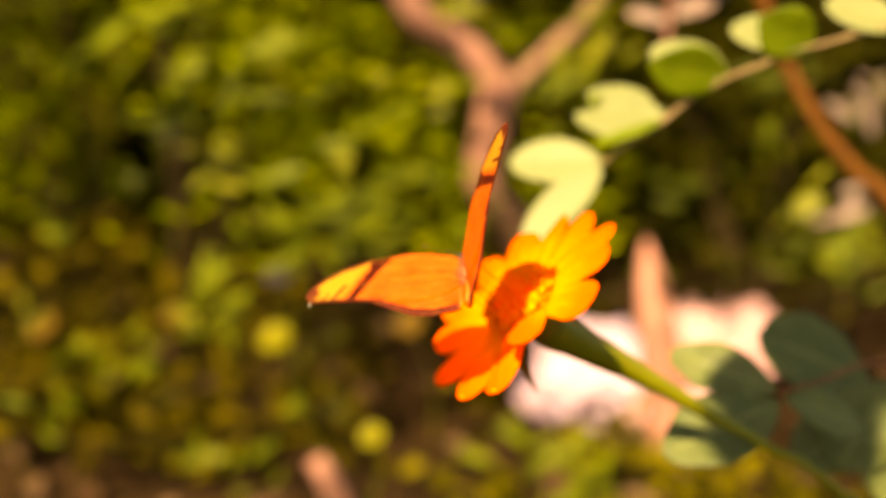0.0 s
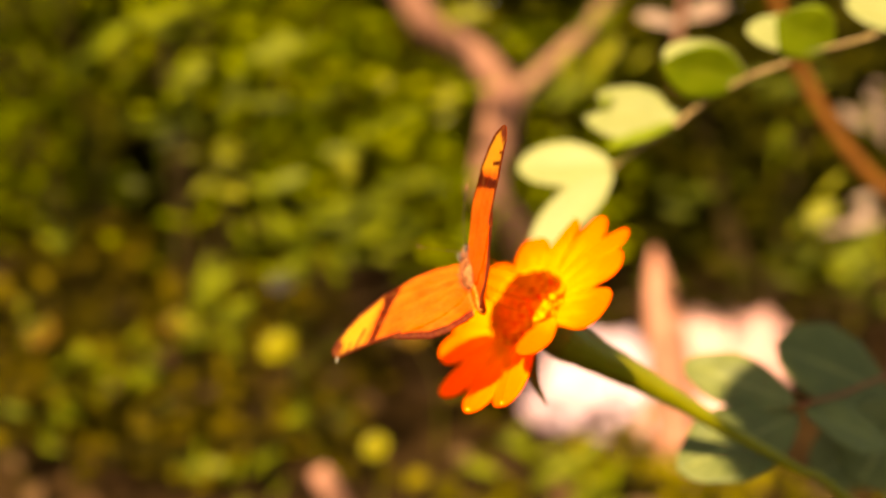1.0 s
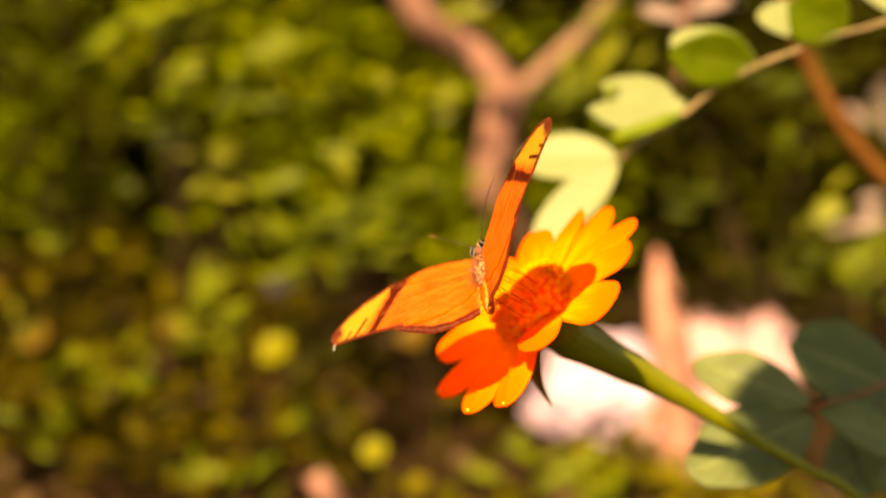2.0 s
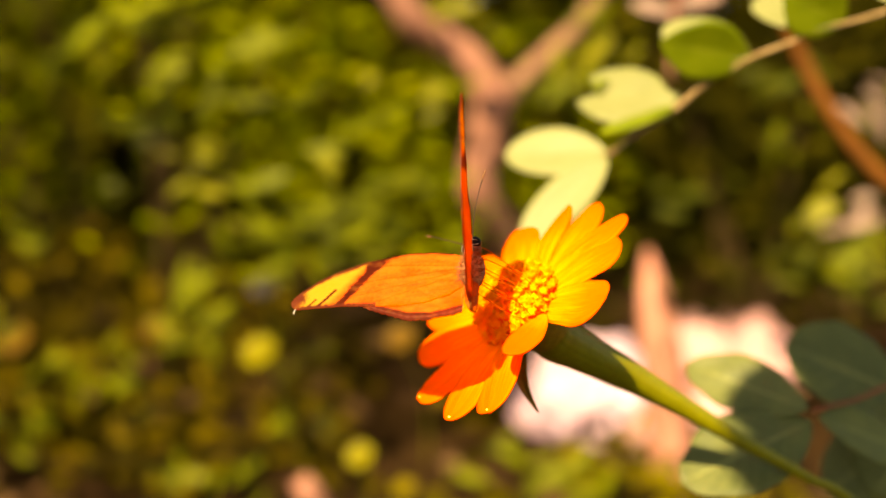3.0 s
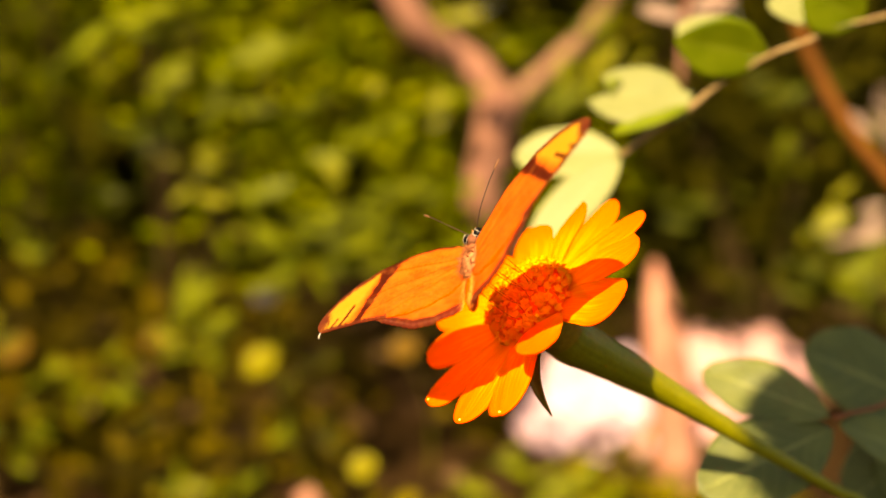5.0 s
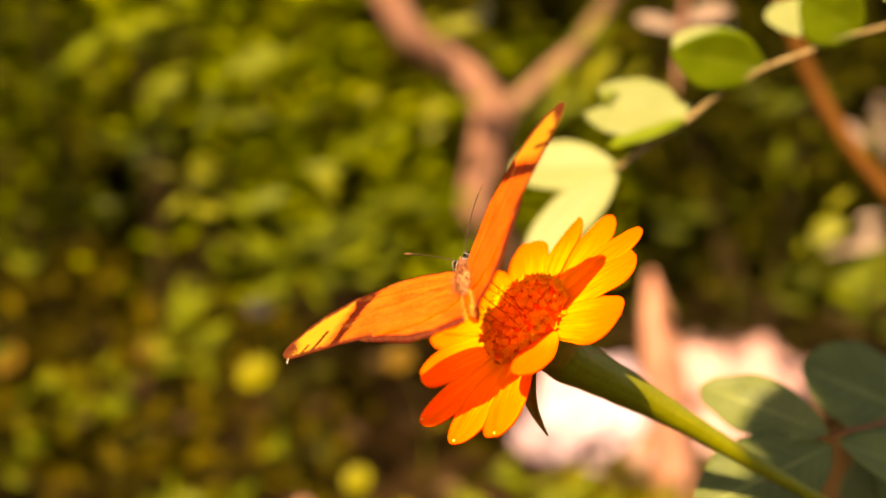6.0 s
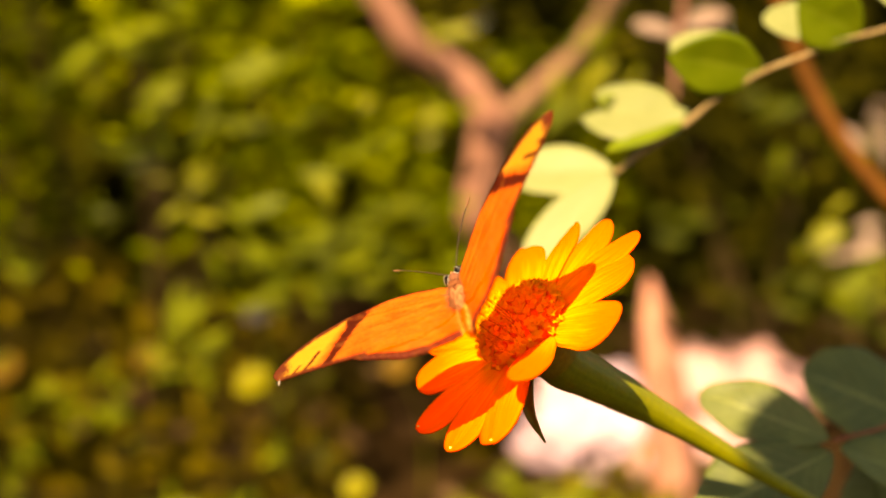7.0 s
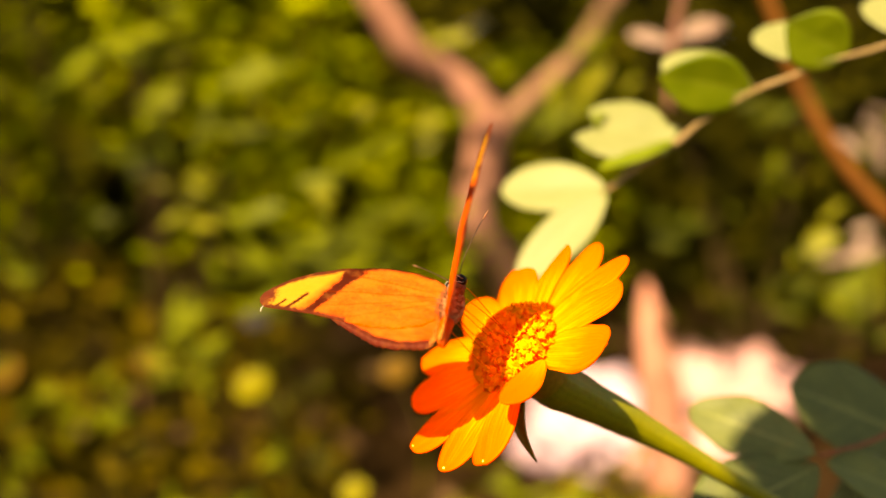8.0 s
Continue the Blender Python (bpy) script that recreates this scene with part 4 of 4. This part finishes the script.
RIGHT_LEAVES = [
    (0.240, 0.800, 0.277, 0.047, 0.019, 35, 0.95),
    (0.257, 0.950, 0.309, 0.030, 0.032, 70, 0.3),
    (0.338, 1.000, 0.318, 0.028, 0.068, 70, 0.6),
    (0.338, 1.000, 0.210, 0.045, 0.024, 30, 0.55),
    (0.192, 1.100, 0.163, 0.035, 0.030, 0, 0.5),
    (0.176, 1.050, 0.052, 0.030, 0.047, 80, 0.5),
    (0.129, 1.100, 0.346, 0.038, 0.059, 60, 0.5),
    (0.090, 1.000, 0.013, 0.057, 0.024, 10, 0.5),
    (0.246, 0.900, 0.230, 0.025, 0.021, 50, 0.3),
    (0.151, 0.450, 0.241, 0.022, 0.016, -30, 0.8),
    (0.247, 1.200, 0.230, 0.056, 0.028, 10, 0.2),
]
UPPER_RIGHT_LEAVES = [
    (0.017, 1.050, 0.405, 0.045, 0.030, 10, 0.8),
    (0.137, 1.100, 0.369, 0.062, 0.042, 50, 0.7),
    (0.104, 1.150, 0.286, 0.036, 0.040, 80, 0.6),
    (0.078, 1.200, 0.381, 0.050, 0.036, 20, 0.6),
    (0.110, 1.180, 0.330, 0.055, 0.034, 60, 0.5),
    (0.269, 1.000, 0.306, 0.030, 0.034, 90, 0.6),
    (0.350, 1.000, 0.320, 0.055, 0.046, 100, 1.5),
    (0.340, 1.000, 0.238, 0.050, 0.036, 20, 1.5),
    (0.299, 1.100, 0.340, 0.050, 0.034, 30, 0.3),
    (0.020, 1.020, 0.225, 0.050, 0.024, 15, 0.5),
    (0.105, 1.100, 0.362, 0.040, 0.030, 50, 0.5),
    (0.138, 1.120, 0.398, 0.040, 0.030, 30, 0.6),
]


def shrub(name, foot, box, count, sizes, material, label, seed, group, marked=(), stems=7, lean=0.5, share=(0.3, 0.5), sprig=4, hollows=()):
    """A shrub: a few stems, a crown of many leaves in a box with some hollows, and single large leaves coloured
    brighter or dimmer to stand for sun and shade.
    """
    rng = random.Random(seed)
    foot = Vector(foot)
    ob = thing(name, foot, label, "shrub", group)
    x0, x1, y0, y1, z0, z1 = box
    for k in range(stems):
        top = Vector((rng.uniform(x0, x1), rng.uniform((y0 + y1) / 2, y1), rng.uniform((z0 + z1) / 2, z1)))
        base = foot + Vector((rng.gauss(0, 0.05), rng.gauss(0, 0.05), -0.03))
        mid = base.lerp(top, 0.5) + Vector((rng.gauss(0, 0.05), rng.gauss(0, 0.04), 0.05))
        part("branch", tube((base, mid, top), (0.0045, 0.003, 0.0014), 7, 6, 0.2, k), DARK_BARK, ob)
    mid = Vector(((x0 + x1) / 2, (y0 + y1) / 2, (z0 + z1) / 2))
    half = Vector(((x1 - x0) / 2, (y1 - y0) / 2, (z1 - z0) / 2))

    def round_in(p):
        """Keeps the crown to a rounded, uneven outline."""
        d = p - mid
        e = abs(d.x / half.x) ** 3 + abs(d.y / half.y) ** 3 + max(0, d.z / half.z) ** 3
        return e < 1.0 + 0.45 * noise.noise(p * 6) + 0.25 * noise.noise(p * 17)

    leaves = []
    for _ in range(count):
        p = Vector((rng.uniform(x0, x1), rng.uniform(y0, y1), rng.uniform(z0, z1)))
        if noise.noise(p * 7 + Vector((seed, 0, 0))) < rng.uniform(-0.5, 0.35):
            continue
        a = rng.gauss(0.2, lean)
        way = Vector((math.cos(a) * rng.choice((-1, 1)), rng.gauss(-0.3, 0.5), math.sin(a) + rng.gauss(0, 0.25)))
        face = SUN * 0.7 + Vector((rng.gauss(0, 0.55), rng.gauss(0, 0.5), rng.gauss(0.45, 0.5)))
        one = (p, way, face, rng.uniform(*sizes), rng.uniform(*share))
        open_to = min((((p.x - x) ** 2 + (p.z - z) ** 2) ** 0.5 / r for x, z, r in hollows), default=9)
        if round_in(p) and rng.random() < (open_to - 0.55) / 0.6:
            leaves.append(one)
    part("foliage", joined_leaves(leaves), material, ob, "dense small leaves", kind="stuff")
    for x, y, z, length, width, angle, tone in marked:
        a = radians(angle)
        way = Vector((math.cos(a), rng.uniform(-0.2, 0.2), math.sin(a))) * length / 2
        p = Vector((x, y, z))
        # tone picks a sunlit or dim copy of the leaf colour; over 1.2, dry
        tint = DRY_LEAF if tone > 1.2 else SUNLIT_GOLD_LEAF if tone > 0.65 else LIT_LEAF if tone > 0.33 else DIM_LEAF
        for k in range(sprig):
            q = p if k == 0 else p + way.normalized() * rng.gauss(0, 0.27) * length + Vector((rng.gauss(0, 0.3), rng.gauss(0, 0.8), rng.gauss(0, 0.35))) * width
            turn = Matrix.Rotation(0 if k == 0 else rng.gauss(0, 0.6), 3, "Y")
            w = turn @ way * (0.7 if k == 0 else rng.uniform(0.3, 0.6))
            part("leaf", blade(q - w, q + w, min(width, w.length * 1.1) * (0.7 if k == 0 else rng.uniform(0.3, 0.6)), SUN + Vector((rng.gauss(0, 0.3), 0, rng.gauss(0, 0.3))), 0.5, 0.12, 0.05, 8, 4, 0.0004, 0.05), tint, ob, "leaf with sun or shade put into its colour")


CLEARING_LEAVES = [
    (-0.188, 0.96, 0.195, 0.050, 0.024, 60, 0.5), (-0.168, 0.96, 0.175, 0.040, 0.022, 30, 0.4), (-0.130, 0.98, 0.236, 0.045, 0.022, -25, 0.4),
]
EDGE_LEAVES = [
    (0.370, 1.12, 0.175, 0.060, 0.034, 20, 0.3), (0.392, 1.14, 0.200, 0.060, 0.030, 50, 0.3), (0.352, 1.13, 0.205, 0.050, 0.026, -30, 0.3),
    (0.405, 1.15, 0.165, 0.055, 0.030, 10, 0.4), (0.385, 1.13, 0.150, 0.050, 0.028, -15, 0.3), (0.340, 1.14, 0.178, 0.040, 0.022, 60, 0.3),
]


def build_shrubs():
    near = "shrubs behind the flower"
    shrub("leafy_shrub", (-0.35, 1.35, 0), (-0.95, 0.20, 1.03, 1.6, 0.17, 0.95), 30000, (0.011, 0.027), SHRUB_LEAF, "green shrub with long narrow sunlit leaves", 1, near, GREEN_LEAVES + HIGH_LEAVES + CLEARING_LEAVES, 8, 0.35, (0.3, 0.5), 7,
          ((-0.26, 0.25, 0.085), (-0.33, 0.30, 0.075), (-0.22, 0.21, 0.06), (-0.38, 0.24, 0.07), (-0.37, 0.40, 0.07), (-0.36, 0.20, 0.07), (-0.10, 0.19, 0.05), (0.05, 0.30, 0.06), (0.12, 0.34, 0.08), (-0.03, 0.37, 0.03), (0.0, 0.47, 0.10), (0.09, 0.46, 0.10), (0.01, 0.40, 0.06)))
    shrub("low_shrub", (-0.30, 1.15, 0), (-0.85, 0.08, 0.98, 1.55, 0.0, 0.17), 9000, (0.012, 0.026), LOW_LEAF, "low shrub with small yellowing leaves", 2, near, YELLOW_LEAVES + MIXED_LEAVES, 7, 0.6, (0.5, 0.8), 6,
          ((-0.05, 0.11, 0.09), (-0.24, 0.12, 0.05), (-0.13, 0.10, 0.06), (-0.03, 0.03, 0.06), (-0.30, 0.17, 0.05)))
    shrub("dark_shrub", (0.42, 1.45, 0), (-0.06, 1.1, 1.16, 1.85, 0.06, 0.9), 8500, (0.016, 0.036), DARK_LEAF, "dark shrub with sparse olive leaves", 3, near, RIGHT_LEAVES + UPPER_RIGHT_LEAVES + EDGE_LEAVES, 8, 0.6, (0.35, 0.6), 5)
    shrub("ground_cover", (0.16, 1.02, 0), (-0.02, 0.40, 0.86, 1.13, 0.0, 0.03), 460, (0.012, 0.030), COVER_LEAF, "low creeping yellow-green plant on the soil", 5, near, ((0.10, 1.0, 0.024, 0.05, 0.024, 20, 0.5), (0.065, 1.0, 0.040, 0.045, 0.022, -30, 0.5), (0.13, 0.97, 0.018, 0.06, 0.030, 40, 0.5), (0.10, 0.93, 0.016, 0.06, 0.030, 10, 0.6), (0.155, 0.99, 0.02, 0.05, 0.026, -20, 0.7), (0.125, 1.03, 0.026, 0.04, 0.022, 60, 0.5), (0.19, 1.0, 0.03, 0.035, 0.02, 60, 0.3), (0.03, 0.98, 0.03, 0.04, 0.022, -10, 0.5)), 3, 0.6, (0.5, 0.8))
    rng = random.Random(9)
    leaves = []
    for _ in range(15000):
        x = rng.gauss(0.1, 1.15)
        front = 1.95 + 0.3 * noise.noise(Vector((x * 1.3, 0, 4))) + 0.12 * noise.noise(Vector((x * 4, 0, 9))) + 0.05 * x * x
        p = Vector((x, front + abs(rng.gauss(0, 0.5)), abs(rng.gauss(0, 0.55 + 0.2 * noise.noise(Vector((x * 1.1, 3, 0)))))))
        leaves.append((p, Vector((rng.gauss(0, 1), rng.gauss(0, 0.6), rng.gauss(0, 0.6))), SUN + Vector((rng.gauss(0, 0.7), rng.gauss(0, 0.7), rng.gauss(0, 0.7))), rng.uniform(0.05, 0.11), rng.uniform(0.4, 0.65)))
    # dark leaf colour here stands for shade behind the shrubs
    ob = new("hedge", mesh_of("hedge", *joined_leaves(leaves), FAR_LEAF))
    tagged(ob, "dense hedge of leaves in the distance, coloured dark as shade behind the shrubs", "hedge", kind="stuff")


build_ground()
build_flower()
butterfly, wings = build_butterfly()
build_twig()
build_broad_plant()
build_branch()
build_behind()
build_shrubs()


# ---- movement: time, place, turn of the body, raise of the two wings, twist of the two wings ----
FLIGHT = [
    (0, 0.00622, 0.28529, 0.34887, 30.18, -40.62, -22.50, 31.0, 31.7, 8.5, 6.7),
    (0.1, 0.00620, 0.28553, 0.34927, 29.14, -42.91, -21.85, 19.9, 19.9, 6.1, 5.3),
    (0.2, 0.00629, 0.28567, 0.34929, 32.84, -47.13, -25.71, 9.1, 8.4, 3.7, 3.8),
    (0.3, 0.00651, 0.28597, 0.35008, 25.49, -43.25, -20.37, 23.3, 21.9, 1.4, 2.4),
    (0.4, 0.00670, 0.28620, 0.35042, 20.76, -43.39, -17.95, 25.4, 23.3, -1.0, 1.0),
    (0.5, 0.00676, 0.28637, 0.35095, 24.11, -45.30, -19.15, 18.4, 15.6, -3.4, -0.4),
    (0.6, 0.00679, 0.28635, 0.34957, 28.81, -44.47, -24.07, 27.3, 24.9, -3.2, -0.4),
    (0.7, 0.00671, 0.28641, 0.34974, 36.80, -48.48, -24.69, 26.1, 24.3, -3.1, -0.4),
    (0.8, 0.00702, 0.28637, 0.34907, 39.64, -49.96, -24.80, 17.9, 16.5, -2.9, -0.4),
    (0.9, 0.00738, 0.28647, 0.34889, 40.33, -48.10, -27.36, 21.1, 20.3, -2.8, -0.5),
    (1, 0.00687, 0.28677, 0.34922, 52.79, -49.61, -35.33, 23.0, 22.6, -2.7, -0.5),
    (1.1, 0.00737, 0.28669, 0.34865, 52.08, -48.35, -34.56, 18.0, 18.0, -2.6, -0.5),
    (1.2, 0.00770, 0.28673, 0.34874, 50.10, -45.30, -31.48, 16.9, 17.3, -2.6, -0.5),
    (1.4, 0.00802, 0.28686, 0.34853, 48.54, -44.63, -31.05, 24.5, 25.7, -2.5, -0.5),
    (1.6, 0.00833, 0.28699, 0.34835, 46.98, -43.97, -30.61, 11.3, 13.2, -2.5, -0.5),
    (1.85, 0.00873, 0.28719, 0.34809, 45.04, -43.13, -30.06, 27.0, 29.9, -2.4, -0.5),
    (2.1, 0.00912, 0.28737, 0.34784, 43.09, -42.30, -29.51, 12.7, 16.5, -2.3, -0.5),
    (2.3, 0.00944, 0.28750, 0.34763, 41.54, -41.63, -29.07, 20.4, 25.1, -2.3, -0.5),
    (2.4, 0.00886, 0.28772, 0.34740, 48.18, -38.12, -33.66, 24.9, 29.9, -2.2, -0.5),
    (2.5, 0.00847, 0.28783, 0.34710, 59.40, -34.41, -38.99, 23.7, 29.1, -2.2, -0.5),
    (2.6, 0.00850, 0.28785, 0.34721, 57.20, -35.44, -37.37, 23.4, 28.0, -2.1, -0.4),
    (2.7, 0.00880, 0.28781, 0.34709, 49.79, -36.94, -34.36, 23.4, 27.0, -2.0, -0.4),
    (2.8, 0.00943, 0.28780, 0.34739, 40.14, -41.52, -32.09, 27.7, 30.5, -1.9, -0.3),
    (2.9, 0.00950, 0.28792, 0.34810, 33.08, -49.51, -31.62, 33.5, 35.4, -1.8, -0.2),
    (3, 0.00958, 0.28802, 0.34830, 42.25, -45.58, -36.77, 37.8, 38.8, -1.7, -0.2),
    (3.1, 0.00906, 0.28795, 0.34727, 42.87, -42.24, -36.04, 33.2, 34.3, -1.6, -0.3),
    (3.2, 0.00815, 0.28809, 0.34736, 38.53, -41.48, -30.55, 34.4, 35.5, -1.5, -0.4),
    (3.3, 0.00752, 0.28833, 0.34820, 46.14, -42.70, -35.12, 17.5, 18.7, -1.4, -0.6),
    (3.4, 0.00706, 0.28838, 0.34770, 42.04, -40.89, -34.59, 10.7, 12.0, -1.3, -0.7),
    (3.5, 0.00657, 0.28855, 0.34831, 39.65, -41.16, -31.99, 12.3, 13.6, -1.2, -0.8),
    (3.6, 0.00674, 0.28867, 0.34817, 38.76, -39.78, -34.23, 28.2, 28.9, -2.1, -0.8),
    (3.7, 0.00678, 0.28888, 0.34910, 34.99, -38.61, -30.01, 23.2, 23.2, -3.1, -0.7),
    (3.8, 0.00733, 0.28893, 0.34934, 26.25, -39.12, -25.87, 19.8, 19.1, -4.0, -0.6),
    (3.9, 0.00688, 0.28910, 0.34939, 34.96, -40.22, -30.67, 22.0, 20.6, -4.9, -0.6),
    (4, 0.00705, 0.28919, 0.34939, 41.55, -41.77, -37.38, 34.0, 32.0, -5.8, -0.5),
    (4.1, 0.00693, 0.28905, 0.34869, 49.30, -42.31, -38.18, 23.2, 22.5, -4.9, -0.6),
    (4.2, 0.00664, 0.28902, 0.34826, 46.74, -39.35, -35.80, 13.3, 13.8, -4.0, -0.7),
    (4.3, 0.00651, 0.28895, 0.34769, 45.68, -35.69, -35.16, 6.4, 8.2, -3.0, -0.7),
    (4.4, 0.00690, 0.28892, 0.34769, 37.27, -35.07, -30.58, 16.8, 19.8, -2.1, -0.8),
    (4.5, 0.00708, 0.28893, 0.34779, 31.71, -34.39, -27.69, 20.3, 24.5, -1.1, -0.9),
    (4.6, 0.00717, 0.28891, 0.34742, 31.89, -34.58, -31.01, 22.2, 26.1, -1.2, -0.8),
    (4.7, 0.00686, 0.28902, 0.34772, 43.39, -33.44, -36.17, 31.9, 35.5, -1.2, -0.8),
    (4.9, 0.00709, 0.28899, 0.34792, 43.13, -34.84, -34.64, 18.7, 21.5, -1.2, -0.8),
    (5.1, 0.00732, 0.28894, 0.34812, 42.88, -36.24, -33.12, 7.9, 10.1, -1.3, -0.8),
    (5.35, 0.00761, 0.28891, 0.34835, 42.57, -38.00, -31.21, 23.2, 24.5, -1.3, -0.7),
    (5.55, 0.00784, 0.28888, 0.34855, 42.31, -39.40, -29.68, 15.4, 16.1, -1.4, -0.7),
    (5.8, 0.00814, 0.28886, 0.34879, 42.00, -41.15, -27.78, 31.1, 31.0, -1.4, -0.7),
    (5.9, 0.00792, 0.28881, 0.34855, 41.71, -42.42, -24.78, 26.5, 26.0, -1.4, -0.6),
    (6, 0.00815, 0.28889, 0.34877, 30.35, -42.71, -17.98, 20.6, 19.8, -1.4, -0.6),
    (6.1, 0.00845, 0.28889, 0.34791, 28.04, -39.05, -20.29, 20.1, 19.7, -1.5, -0.5),
    (6.2, 0.00902, 0.28890, 0.34747, 23.01, -41.11, -18.75, 28.2, 28.2, -1.6, -0.4),
    (6.3, 0.00915, 0.28893, 0.34750, 28.21, -43.27, -21.54, 29.8, 30.2, -1.7, -0.2),
    (6.4, 0.00893, 0.28872, 0.34747, 37.08, -45.09, -17.98, 24.7, 25.5, -1.8, -0.1),
    (6.5, 0.00860, 0.28862, 0.34769, 39.43, -44.93, -11.74, 10.0, 11.2, -1.8, 0.0),
    (6.6, 0.00867, 0.28868, 0.34730, 35.39, -46.97, -13.18, 18.0, 18.6, -2.0, -0.0),
    (6.7, 0.00850, 0.28877, 0.34687, 36.04, -46.86, -18.34, 20.4, 20.4, -2.2, -0.1),
    (6.8, 0.00829, 0.28870, 0.34682, 35.64, -46.88, -15.88, 13.7, 13.1, -2.4, -0.2),
    (6.9, 0.00803, 0.28879, 0.34666, 37.29, -45.44, -19.59, 13.4, 12.3, -2.5, -0.2),
    (7, 0.00812, 0.28883, 0.34703, 30.65, -44.54, -15.14, 21.9, 20.3, -2.7, -0.3),
    (7.1, 0.00804, 0.28887, 0.34667, 32.81, -43.51, -24.10, 24.0, 22.3, -1.7, 0.4),
    (7.2, 0.00753, 0.28891, 0.34642, 32.38, -43.10, -28.34, 26.5, 24.8, -0.7, 1.1),
    (7.3, 0.00752, 0.28879, 0.34611, 33.16, -41.32, -30.39, 32.7, 31.0, 0.4, 1.8),
    (7.4, 0.00674, 0.28895, 0.34713, 33.10, -42.47, -28.01, 28.9, 27.2, 1.4, 2.5),
    (7.5, 0.00626, 0.28895, 0.34792, 38.01, -38.51, -28.11, 15.1, 13.3, 2.4, 3.1),
    (7.6, 0.00581, 0.28894, 0.34735, 41.36, -37.14, -32.58, 10.9, 9.1, 3.5, 3.8),
    (7.7, 0.00585, 0.28907, 0.34831, 39.67, -38.65, -31.21, 17.8, 16.0, 4.5, 4.5),
    (7.8, 0.00570, 0.28930, 0.34883, 26.62, -39.60, -29.49, 19.0, 17.2, 5.5, 5.2),
    (7.9, 0.00563, 0.28951, 0.34945, 23.47, -37.19, -32.89, 22.2, 20.3, 6.6, 5.9),
    (8, 0.00532, 0.28953, 0.35005, 29.67, -35.93, -31.03, 36.4, 34.5, 7.6, 6.5),
]


def motions():
    walk(butterfly, [(t, pose(x, y, z, rx, ry, rz)) for t, x, y, z, rx, ry, rz, *_ in FLIGHT])
    for k, (wing, s) in enumerate(zip(wings, (-1, 1))):
        walk(wing, [(row[0], pose(s * 0.0011, 0, 0.0015, row[9 + k], -s * row[7 + k], 0)) for row in FLIGHT])


motions()
